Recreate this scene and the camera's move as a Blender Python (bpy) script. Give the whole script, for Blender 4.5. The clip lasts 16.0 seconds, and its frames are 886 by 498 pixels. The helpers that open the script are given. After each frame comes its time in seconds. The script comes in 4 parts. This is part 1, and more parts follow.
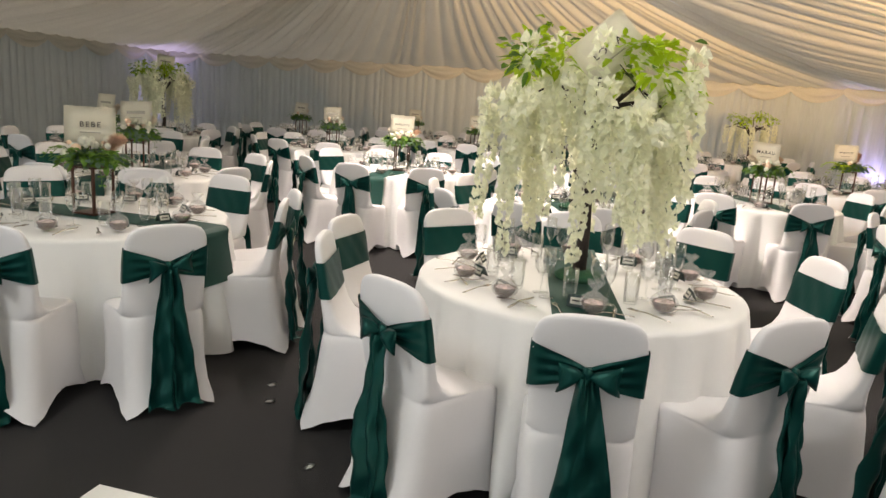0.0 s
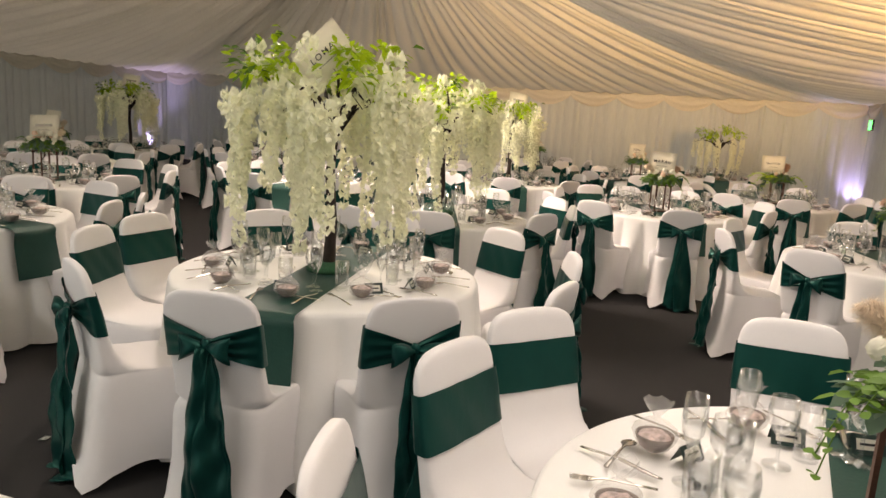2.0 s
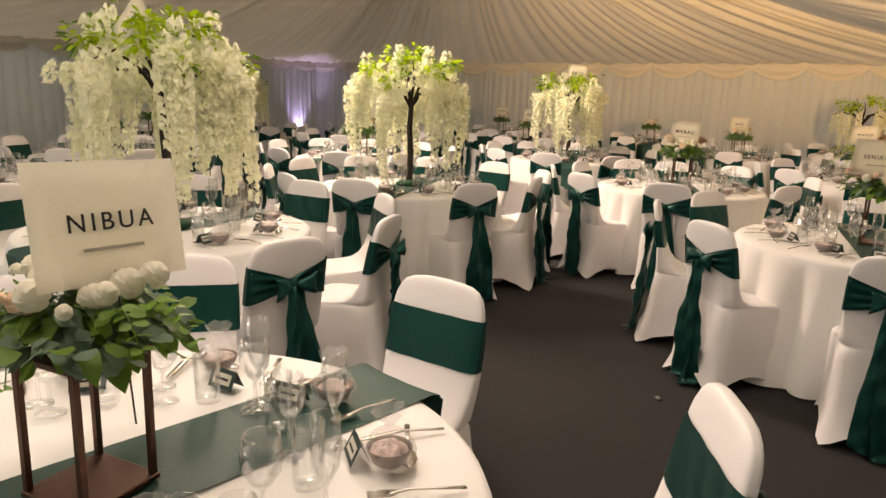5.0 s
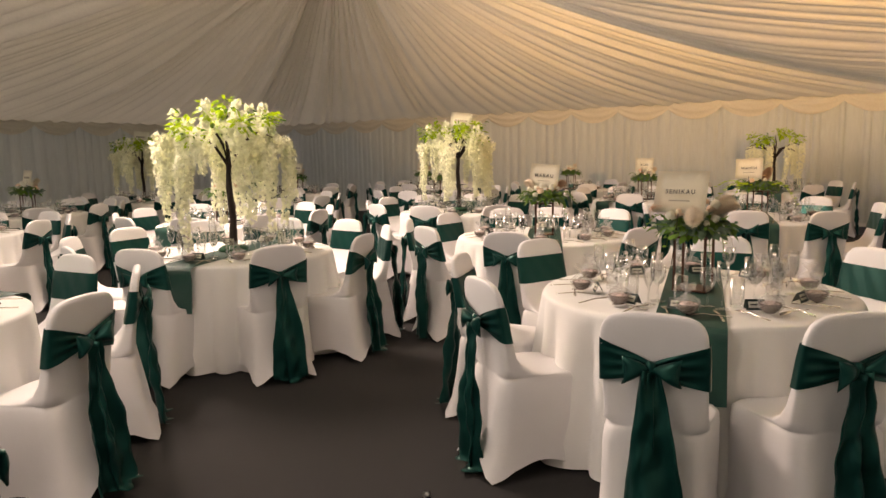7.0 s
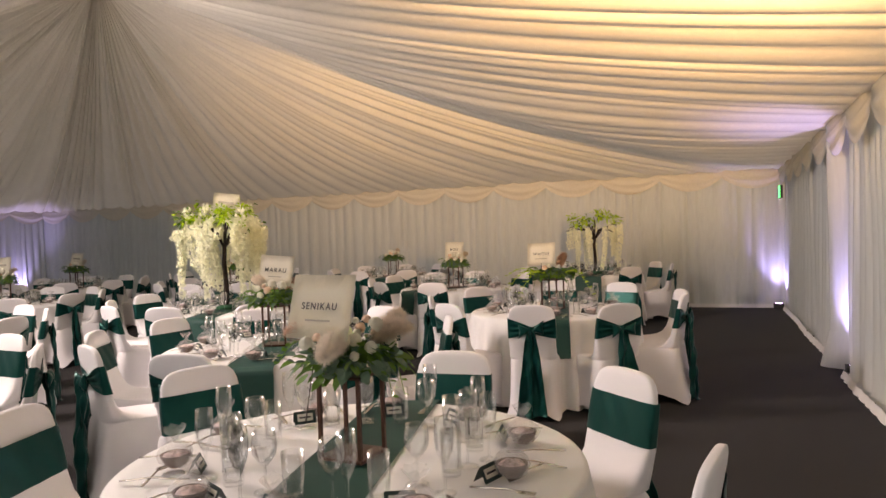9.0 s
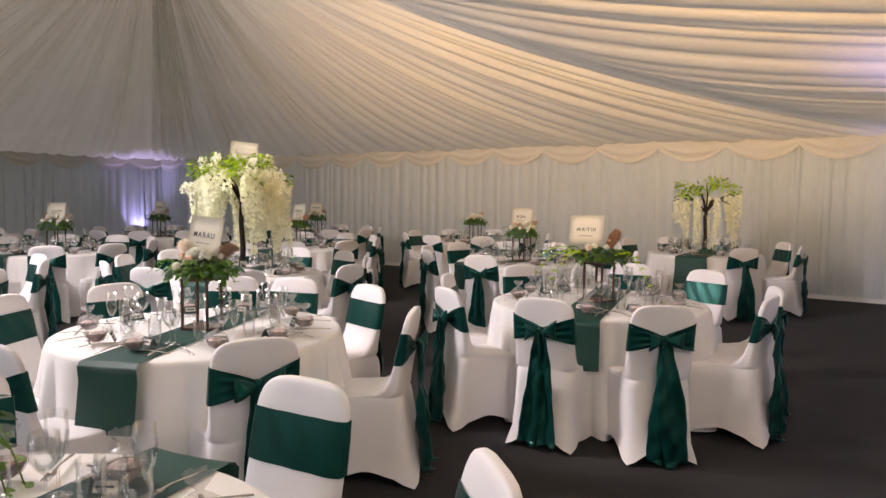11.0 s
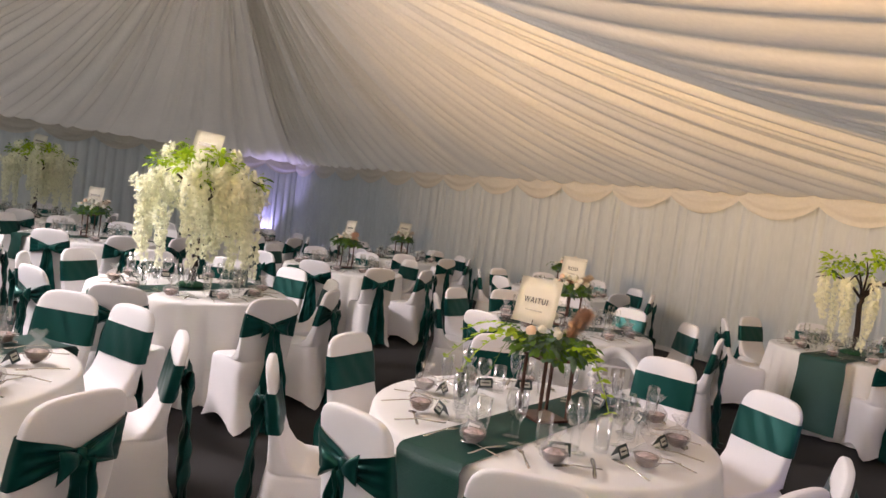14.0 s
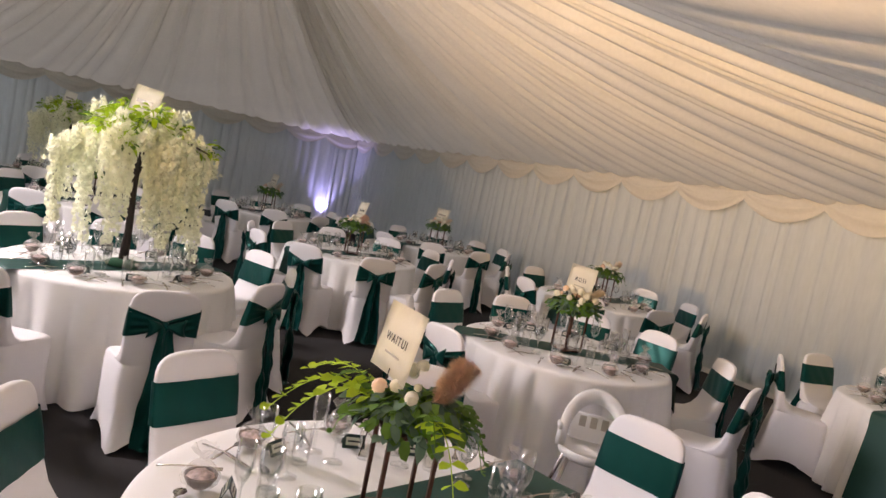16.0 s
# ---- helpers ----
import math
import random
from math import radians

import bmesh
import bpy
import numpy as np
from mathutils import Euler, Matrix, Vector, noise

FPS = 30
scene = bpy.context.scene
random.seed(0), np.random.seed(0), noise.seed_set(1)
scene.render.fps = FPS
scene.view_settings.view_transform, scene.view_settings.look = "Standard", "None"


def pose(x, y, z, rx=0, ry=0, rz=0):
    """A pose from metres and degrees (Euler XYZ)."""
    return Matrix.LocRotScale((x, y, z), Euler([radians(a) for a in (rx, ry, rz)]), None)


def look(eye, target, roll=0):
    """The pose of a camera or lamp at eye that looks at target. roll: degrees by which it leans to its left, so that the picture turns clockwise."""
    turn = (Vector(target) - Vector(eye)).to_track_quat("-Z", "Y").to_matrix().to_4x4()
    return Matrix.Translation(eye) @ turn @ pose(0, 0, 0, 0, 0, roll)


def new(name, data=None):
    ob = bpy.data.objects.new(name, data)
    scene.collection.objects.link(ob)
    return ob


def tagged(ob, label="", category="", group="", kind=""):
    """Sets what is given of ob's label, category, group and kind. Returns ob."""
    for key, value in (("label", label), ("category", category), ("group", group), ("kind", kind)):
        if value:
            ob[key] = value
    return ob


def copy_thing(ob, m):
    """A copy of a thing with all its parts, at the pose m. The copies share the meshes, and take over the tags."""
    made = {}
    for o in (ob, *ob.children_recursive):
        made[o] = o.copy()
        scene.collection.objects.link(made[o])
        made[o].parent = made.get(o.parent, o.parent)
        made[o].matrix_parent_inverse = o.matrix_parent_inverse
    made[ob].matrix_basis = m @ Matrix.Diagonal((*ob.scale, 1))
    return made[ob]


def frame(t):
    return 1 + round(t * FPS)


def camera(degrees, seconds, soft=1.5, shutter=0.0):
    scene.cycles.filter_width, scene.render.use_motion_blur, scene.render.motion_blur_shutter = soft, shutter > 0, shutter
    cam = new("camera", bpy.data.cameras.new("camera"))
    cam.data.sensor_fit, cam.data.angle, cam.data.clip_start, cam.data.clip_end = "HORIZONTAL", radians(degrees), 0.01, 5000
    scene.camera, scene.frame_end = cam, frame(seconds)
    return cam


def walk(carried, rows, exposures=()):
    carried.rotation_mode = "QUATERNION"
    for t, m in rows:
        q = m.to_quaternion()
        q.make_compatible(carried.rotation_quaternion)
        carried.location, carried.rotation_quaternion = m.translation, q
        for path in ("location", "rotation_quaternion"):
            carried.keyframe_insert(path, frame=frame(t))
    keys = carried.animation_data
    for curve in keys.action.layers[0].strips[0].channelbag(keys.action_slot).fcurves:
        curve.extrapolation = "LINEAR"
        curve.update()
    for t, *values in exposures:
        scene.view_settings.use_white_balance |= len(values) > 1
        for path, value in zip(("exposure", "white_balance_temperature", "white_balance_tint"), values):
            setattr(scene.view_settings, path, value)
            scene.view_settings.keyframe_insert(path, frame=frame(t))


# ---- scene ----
cam = camera(65.6, 16.0)
PATH = [
    (0, (0.317, -0.052, 1.531), (0.205, 1.902, 1.121), 4.0),
    (0.5, (0.652, -0.145, 1.543), (0.523, 1.812, 1.148), 3.2),
    (1, (1.026, -0.11, 1.534), (0.853, 1.852, 1.189), 3.3),
    (1.5, (1.416, -0.145, 1.545), (1.198, 1.812, 1.194), 3.7),
    (2, (1.752, -0.154, 1.539), (1.531, 1.801, 1.177), 3.6),
    (2.5, (2.121, -0.034, 1.521), (1.917, 1.92, 1.15), 3.1),
    (3, (2.485, 0.024, 1.495), (2.294, 1.976, 1.105), 2.5),
    (3.2, (2.631, 0.028, 1.497), (2.404, 1.974, 1.095), 2.1),
    (5.3, (3.777, 0.464, 1.504), (3.005, 2.259, 1.076), 2.2),
    (5.5, (3.876, 0.561, 1.495), (3.151, 2.378, 1.078), 1.3),
    (6, (4.128, 0.767, 1.518), (3.556, 2.646, 1.14), 0.2),
    (6.5, (4.371, 1.01, 1.51), (3.774, 2.889, 1.174), -0.6),
    (7, (4.492, 1.296, 1.461), (3.785, 3.148, 1.194), -1.1),
    (7.5, (4.65, 1.695, 1.477), (4.116, 3.621, 1.421), -1.2),
    (8, (4.896, 2.095, 1.472), (4.511, 4.056, 1.537), -0.7),
    (8.5, (5.026, 2.469, 1.483), (4.673, 4.438, 1.505), -1.3),
    (9, (5.172, 2.821, 1.48), (4.814, 4.788, 1.44), -1.9),
    (11.5, (5.977, 4.643, 1.501), (5.109, 6.436, 1.314), 1.2),
    (12, (6.106, 4.998, 1.488), (5.118, 6.724, 1.276), 1.4),
    (12.5, (6.253, 5.359, 1.513), (5.131, 7.004, 1.334), 1.8),
    (13, (6.315, 5.757, 1.496), (5.253, 7.448, 1.39), 2.2),
    (13.5, (6.417, 6.156, 1.495), (5.426, 7.891, 1.413), 3.7),
    (14, (6.455, 6.551, 1.606), (5.238, 8.136, 1.507), 7.6),
    (14.5, (6.385, 6.885, 1.685), (5.041, 8.356, 1.517), 11.0),
    (15, (6.425, 7.219, 1.714), (5.082, 8.688, 1.515), 11.8),
    (15.5, (6.481, 7.574, 1.77), (5.162, 9.066, 1.585), 11.8),
    (16, (6.417, 7.89, 1.766), (5.016, 9.306, 1.581), 11.5),
]
EXPOSURES = [(0, 0.6, 8000, 14), (1.5, 0.45, 8700, 17), (3, 0.36, 9200, 19), (5.5, 0.4, 10200, 21), (8.0, 0.42, 8700, 23), (9, 0.35, 8000, 23), (12.0, 0.6, 7000, 21), (16, 0.65, 7000, 22)]
walk(cam, [(t, look(eye, target, roll)) for t, eye, target, roll in PATH], EXPOSURES)

# ---- light ----
world = bpy.data.worlds.new("world")
scene.world = world
world.use_nodes = True
wn = world.node_tree.nodes
sky = wn.new("ShaderNodeTexSky")
sky.sky_type, sky.sun_disc = "NISHITA", False
sky.sun_elevation, sky.sun_rotation = radians(40), radians(200)
world.node_tree.links.new(sky.outputs[0], wn["Background"].inputs[0])
wn["Background"].inputs[1].default_value = 0.1


def lamp(name, kind, m, energy, colour, **more):
    data = bpy.data.lights.new(name, kind)
    data.energy, data.color = energy, colour
    for key, value in more.items():
        if key == "size":
            data.size = value
        elif key == "size_y":
            data.shape, data.size_y = "RECTANGLE", value
        elif key == "radius":
            data.shadow_soft_size = value
        elif key == "soft":
            data.angle = radians(value)
        elif key == "spot":
            data.spot_size, data.spot_blend = radians(value), 0.9
    ob = new(name, data)
    ob.matrix_world = m
    return ob


# The marquee's plan: u runs from the right wall to the left along the far wall, v from the far wall to the near one.
CORNER, AXIS_U, AXIS_V = Vector((9.01, 15.87, 0)), Vector((-0.981, 0.193, 0)), Vector((-0.193, -0.981, 0))
WIDE, LONG, EAVE, RIDGE, HIP, APEX = 18.275, 25.8, 2.47, 5.1, 6.6, 8.8


def plan(u, v, z=0.0):
    return CORNER + AXIS_U * u + AXIS_V * v + Vector((0, 0, z))


# daylight on the canvas, which glows through
lamp("sun", "SUN", look((0, 0, 30), (4, 12, 0)), 1.7, (1.0, 0.97, 0.93), soft=4)
# cool daylight-coloured fill sheets, added inside the closed near and left walls
lamp("near_fill", "AREA", look(plan(8.8, LONG - 0.4, 1.5), plan(8.8, 8, 2.6)), 120, (0.62, 0.80, 1.0), size=15.0, size_y=2.2)
lamp("left_fill", "AREA", look(plan(WIDE - 0.4, 15, 1.5), plan(6, 12, 2.8)), 90, (0.66, 0.82, 1.0), size=14.0, size_y=2.0)
# overhead fill panels below the lining, added to brighten the tables; no fixtures
lamp("overhead_fill", "AREA", look(plan(8.2, 11.0, 4.05), (5.0, 8.4, 0.7)), 270, (0.95, 0.94, 1.0), size=1.1, size_y=1.1)
lamp("overhead_fill", "AREA", look(plan(3.7, 15.4, 2.95), plan(3.7, 15.41, 0)), 42, (0.88, 0.92, 1.0), size=1.0, size_y=4.0)
# bare point lamp added as unseen cool fill for the near tables
lamp("high_fill", "POINT", pose(*plan(8.0, 17.2, 3.3)), 125, (0.72, 0.86, 1.0), radius=0.35)
# a warm floodlight, unseen and assumed by the right wall, and lilac uplighters on the floor
FLOOD, FLOOD_AIM = (6.04, 3.7, 1.95), (4.3, 14.5, 3.0)
lamp("wall_flood", "SPOT", look(FLOOD, FLOOD_AIM), 6300, (1.0, 0.68, 0.31), radius=0.08, spot=66)
# an unseen fill spot added by the right wall to lift the far tables
lamp("side_fill", "SPOT", look((6.62, 5.0, 2.25), (3.3, 11.5, 0.8)), 45, (1.0, 0.92, 0.88), radius=0.25, spot=105)
# a green effect light above the bowl pendant, throwing streaks on the roof lining
EFFECT, EFFECT_AIM = (5.24, 4.14, 2.34), (4.95, 6.5, 2.93)
lamp("effect_light_beam", "SPOT", look(EFFECT, EFFECT_AIM), 800, (0.03, 1.0, 0.06), radius=0.01, spot=9)
BOWLS = [(5.2, 3.95, 2.12)]
UPLIGHTS = [(0.2, 0.26, 100, -0.04, -0.2), (0.0, 6.0, 270, -0.04, -0.3), (WIDE - 0.18, 0.8, 170, 0.1, 0.0)]
for up_u, up_v, watts, lean_u, lean_v in UPLIGHTS:
    lamp("floor_uplight_beam", "SPOT", look(plan(up_u, up_v, 0.16), plan(up_u + lean_u, up_v + lean_v, 2.3)), watts, (0.42, 0.40, 1.0), radius=0.03, spot=75)



# ---- materials ----
def material(name, colour, rough=0.6, metal=0.0, grain=0.0, scale=40.0, vary=0.12, stretch=(1, 1, 1), coarse=1.5, sheen=0.0, spread=0.0, coat=0.0, thin=0.0):
    m = bpy.data.materials.new(name)
    m.use_nodes = True
    nt = m.node_tree
    b = nt.nodes["Principled BSDF"]
    co = nt.nodes.new("ShaderNodeTexCoord")
    mp = nt.nodes.new("ShaderNodeMapping")
    mp.inputs["Scale"].default_value = stretch
    nt.links.new(co.outputs["Object"], mp.inputs[0])
    n1 = nt.nodes.new("ShaderNodeTexNoise")
    n1.inputs["Scale"].default_value, n1.inputs["Detail"].default_value = scale, 4
    n2 = nt.nodes.new("ShaderNodeTexNoise")
    n2.inputs["Scale"].default_value, n2.inputs["Detail"].default_value = coarse, 3
    for n in (n1, n2):
        nt.links.new(mp.outputs[0], n.inputs["Vector"])
    mix = nt.nodes.new("ShaderNodeMath")
    mix.operation = "ADD"
    nt.links.new(n1.outputs[0], mix.inputs[0])
    nt.links.new(n2.outputs[0], mix.inputs[1])
    last = mix
    if spread:
        info = nt.nodes.new("ShaderNodeObjectInfo")
        sp = nt.nodes.new("ShaderNodeMath")
        sp.operation, sp.inputs[1].default_value = "MULTIPLY_ADD", spread
        nt.links.new(info.outputs["Random"], sp.inputs[0])
        nt.links.new(mix.outputs[0], sp.inputs[2])
        last = sp
    ramp = nt.nodes.new("ShaderNodeMapRange")
    ramp.inputs["From Min"].default_value, ramp.inputs["From Max"].default_value = 0.6, 1.4 + spread
    ramp.inputs["To Min"].default_value, ramp.inputs["To Max"].default_value = 1 - vary, 1 + vary
    nt.links.new(last.outputs[0], ramp.inputs[0])
    hsv = nt.nodes.new("ShaderNodeHueSaturation")
    hsv.inputs["Color"].default_value = (*colour, 1)
    nt.links.new(ramp.outputs[0], hsv.inputs["Value"])
    nt.links.new(hsv.outputs[0], b.inputs["Base Color"])
    b.inputs["Roughness"].default_value, b.inputs["Metallic"].default_value = rough, metal
    b.inputs["Sheen Weight"].default_value = sheen
    b.inputs["Coat Weight"].default_value = coat
    if grain:
        bump = nt.nodes.new("ShaderNodeBump")
        bump.inputs["Strength"].default_value, bump.inputs["Distance"].default_value = grain, 0.004
        nt.links.new(n1.outputs[0], bump.inputs["Height"])
        nt.links.new(bump.outputs[0], b.inputs["Normal"])
    if thin:
        tl, mx = nt.nodes.new("ShaderNodeBsdfTranslucent"), nt.nodes.new("ShaderNodeMixShader")
        mx.inputs[0].default_value = thin
        nt.links.new(hsv.outputs[0], tl.inputs[0])
        nt.links.new(b.outputs[0], mx.inputs[1])
        nt.links.new(tl.outputs[0], mx.inputs[2])
        nt.links.new(mx.outputs[0], nt.nodes["Material Output"].inputs[0])
    return m


def clear(name, tint=(1, 1, 1), gloss=0.02, base=0.06, gain=0.9):
    m = bpy.data.materials.new(name)
    m.use_nodes = True
    nt = m.node_tree
    nt.nodes.remove(nt.nodes["Principled BSDF"])
    tr, gl, mx, fr = (nt.nodes.new("ShaderNode" + k) for k in ("BsdfTransparent", "BsdfGlossy", "MixShader", "Fresnel"))
    tr.inputs[0].default_value = (*tint, 1)
    gl.inputs["Roughness"].default_value = gloss
    fr.inputs[0].default_value = 1.5
    ma = nt.nodes.new("ShaderNodeMath")
    ma.operation, ma.inputs[1].default_value, ma.inputs[2].default_value, ma.use_clamp = "MULTIPLY_ADD", gain, base, True
    nt.links.new(fr.outputs[0], ma.inputs[0])
    nt.links.new(ma.outputs[0], mx.inputs[0])
    nt.links.new(tr.outputs[0], mx.inputs[1])
    nt.links.new(gl.outputs[0], mx.inputs[2])
    nt.links.new(mx.outputs[0], nt.nodes["Material Output"].inputs[0])
    return m


def glow(name, colour, strength):
    m = bpy.data.materials.new(name)
    m.use_nodes = True
    b = m.node_tree.nodes["Principled BSDF"]
    b.inputs["Base Color"].default_value = (*colour, 1)
    b.inputs["Emission Color"].default_value = (*colour, 1)
    b.inputs["Emission Strength"].default_value = strength
    return m


LINING = material("ivory_lining", (0.78, 0.73, 0.63), 0.75, grain=0.15, scale=25, vary=0.06, coarse=0.8, thin=0.3)
DRAPE = material("pale_drape", (0.72, 0.745, 0.72), 0.8, grain=0.2, scale=30, vary=0.07, stretch=(1, 1, 0.15), thin=0.35)
CARPET = material("dark_carpet", (0.014, 0.0125, 0.013), 0.95, grain=0.9, scale=220, vary=0.35, coarse=1.2, sheen=0.02)
SPANDEX = material("white_spandex", (0.80, 0.78, 0.79), 0.6, grain=0.12, scale=300, vary=0.03, coarse=5, sheen=0.2)
LINEN = material("white_linen", (0.84, 0.83, 0.815), 0.8, grain=0.35, scale=260, vary=0.035, coarse=4)
SATIN = material("emerald_satin", (0.0003, 0.029, 0.026), 0.33, grain=0.35, scale=20, vary=0.2, coarse=8, spread=0.2, stretch=(1, 1, 0.5))
shine = SATIN.node_tree.nodes["Principled BSDF"].inputs
shine["Specular IOR Level"].default_value, shine["Specular Tint"].default_value = 0.5, (0.25, 0.9, 0.75, 1)
RUNNER = material("emerald_runner", (0.001, 0.052, 0.040), 0.6, grain=0.25, scale=120, vary=0.14, coarse=6)
CARD = material("cream_card", (0.90, 0.87, 0.77), 0.6, grain=0.05, scale=150, vary=0.03, thin=0.4)
INK = material("black_ink", (0.02, 0.02, 0.02), 0.6)
FAINT = material("grey_ink", (0.45, 0.42, 0.36), 0.6)
COPPER = material("brown_metal", (0.10, 0.045, 0.03), 0.35, metal=0.7, grain=0.1, scale=90, vary=0.25)
BARK = material("dark_bark", (0.035, 0.022, 0.017), 0.85, grain=1.0, scale=60, vary=0.5, stretch=(1, 1, 0.25))
LEAF = material("green_leaf", (0.12, 0.25, 0.035), 0.5, vary=0.35, scale=14, coarse=7, spread=0.3, thin=0.42)
FRESH = material("bright_leaf", (0.44, 0.62, 0.03), 0.5, vary=0.3, scale=14, coarse=7, spread=0.3, thin=0.42)
EUCALYPT = material("eucalyptus_leaf", (0.13, 0.22, 0.15), 0.6, vary=0.3, scale=14, coarse=7, thin=0.42)
BLOSSOM = material("cream_blossom", (0.93, 0.93, 0.76), 0.7, vary=0.08, scale=30, coarse=9, thin=0.42)
ROSE = material("cream_rose", (0.90, 0.88, 0.78), 0.7, vary=0.08, scale=30, thin=0.42)
PEACH = material("peach_rose", (0.86, 0.62, 0.46), 0.7, vary=0.12, scale=30)
PAMPAS = material("beige_pampas", (0.86, 0.77, 0.66), 0.95, vary=0.2, scale=60, thin=0.55)
RUST = material("rust_pampas", (0.72, 0.52, 0.40), 0.95, vary=0.25, scale=60, thin=0.5)
MOSS = material("green_moss", (0.012, 0.075, 0.035), 0.9, grain=1.0, scale=80, vary=0.5)
COCONUT = material("coconut_shell", (0.13, 0.08, 0.06), 0.45, grain=0.4, scale=60, vary=0.45, coarse=20)
SWEETS = material("pink_sweets", (0.62, 0.45, 0.41), 0.5, grain=0.6, scale=60, vary=0.75, coarse=30)
STEEL = material("cutlery_steel", (0.62, 0.58, 0.54), 0.22, metal=1.0, vary=0.1)
DARKGREEN = material("dark_green_card", (0.006, 0.028, 0.024), 0.5, vary=0.1)
BLACK = material("black_plastic", (0.02, 0.02, 0.022), 0.5, vary=0.1)
PLASTIC = material("white_plastic", (0.8, 0.79, 0.76), 0.35, vary=0.03)
GREYSHELL = material("grey_shade", (0.16, 0.15, 0.15), 0.6, vary=0.15, grain=0.2)
WALLPVC = material("white_canvas", (0.78, 0.78, 0.76), 0.6, vary=0.06, thin=0.7)
BARK_LIGHT = material("pale_paper", (0.75, 0.74, 0.7), 0.8, vary=0.05)
GLASS = clear("clear_glass", (0.99, 0.995, 0.995), 0.10, 0.05, 0.32)
FILM = bpy.data.materials.new("cellophane")
FILM.use_nodes = True
film = FILM.node_tree.nodes["Principled BSDF"]
film.inputs["Base Color"].default_value, film.inputs["Roughness"].default_value, film.inputs["Alpha"].default_value = (0.9, 0.88, 0.87, 1), 0.25, 0.2
LILAC = glow("lilac_lens", (0.55, 0.45, 1.0), 14.0)
EXIT = glow("green_exit", (0.05, 0.9, 0.25), 2.2)


# ---- helpers for shapes ----
def empty(name, m=None, **tags):
    ob = new(name)
    if m is not None:
        ob.matrix_world = m
    return tagged(ob, **tags)


def mesh(name, bm, mat, smooth=True):
    me = bpy.data.meshes.new(name)
    bm.to_mesh(me)
    bm.free()
    me.materials.append(mat)
    if smooth:
        me.shade_smooth()
    return me


def part(name, bm, mat, parent, label="", smooth=True, m=None):
    me = bm if isinstance(bm, bpy.types.Mesh) else mesh(name, bm, mat, smooth)
    ob = new(name, me)
    ob.parent = parent
    if m is not None:
        ob.matrix_basis = m
    return tagged(ob, label)


def thing(name, bm, mat, label, category, group="", kind="", smooth=True):
    me = bm if isinstance(bm, bpy.types.Mesh) else mesh(name, bm, mat, smooth)
    return tagged(new(name, me), label, category, group, kind)


def grid(points, closed_u=False, closed_v=False, caps=False, bm=None):
    """A skin over rows of points."""
    bm = bm or bmesh.new()
    rows = [[bm.verts.new(p) for p in row] for row in points]
    nr, nc = len(rows), len(rows[0])
    for i in range(nr if closed_u else nr - 1):
        a, b = rows[i], rows[(i + 1) % nr]
        for j in range(nc if closed_v else nc - 1):
            k = (j + 1) % nc
            try:
                bm.faces.new((a[j], a[k], b[k], b[j]))
            except ValueError:
                pass
    if caps:
        for r, flip in ((rows[0], True), (rows[-1], False)):
            bm.faces.new(r[::-1] if flip else r)
    return bm


def lathe(profile, n=14, bm=None):
    return grid([[(r * math.cos(2 * math.pi * k / n), r * math.sin(2 * math.pi * k / n), z) for k in range(n)] for r, z in profile], closed_v=True, bm=bm)


def tube(path, radii, n=6, bm=None):
    rows = []
    path = [Vector(p) for p in path]
    for i, p in enumerate(path):
        d = (path[min(i + 1, len(path) - 1)] - path[max(i - 1, 0)]).normalized()
        a = d.orthogonal().normalized()
        b = d.cross(a)
        r = radii[i] if isinstance(radii, (list, tuple)) else radii
        rows.append([p + (a * math.cos(2 * math.pi * k / n) + b * math.sin(2 * math.pi * k / n)) * r for k in range(n)])
    # keep the rings from twisting
    for i in range(1, len(rows)):
        best = min(range(n), key=lambda s: (rows[i][s] - rows[i - 1][0]).length)
        rows[i] = rows[i][best:] + rows[i][:best]
    return grid(rows, closed_v=True, caps=True, bm=bm)


def box(bm, x0, x1, y0, y1, z0, z1, bevel=0.0):
    tmp = bmesh.new()
    bmesh.ops.create_cube(tmp, size=1)
    for v in tmp.verts:
        v.co = Vector(((x0 + x1) / 2 + v.co.x * (x1 - x0), (y0 + y1) / 2 + v.co.y * (y1 - y0), (z0 + z1) / 2 + v.co.z * (z1 - z0)))
    if bevel:
        bmesh.ops.bevel(tmp, geom=tmp.edges[:], offset=bevel, segments=2, affect="EDGES", profile=0.5)
    me = bpy.data.meshes.new("tmp")
    tmp.to_mesh(me)
    tmp.free()
    bm.from_mesh(me)
    bpy.data.meshes.remove(me)
    return bm


def pleats(length, pitch, rng, steps=7):
    """Offsets of gathered cloth along a length: rounded folds with sharp creases between them."""
    out, s = [], 0.0
    while s < length:
        w, h = pitch * rng.uniform(0.55, 1.5), rng.uniform(0.45, 1.0)
        for k in range(steps):
            t = k / steps
            if s + t * w > length:
                break
            out.append((s + t * w, h * math.sin(math.pi * t) ** 0.75))
        s += w
    out.append((length, 0.0))
    return out


rng = random.Random(7)

# ---- the marquee ----
bm = bmesh.new()
q = [bm.verts.new(plan(u, v)) for u, v in ((-40, -40), (WIDE + 40, -40), (WIDE + 40, LONG + 40), (-40, LONG + 40))]
bm.faces.new(q[::-1])
thing("floor", bm, CARPET, "dark charcoal event carpet over the marquee floor", "floor", kind="structure")

# ceiling: a gathered lining, fanned from the ridge's ends and hung from ridge to eaves along the sides
bm = bmesh.new()


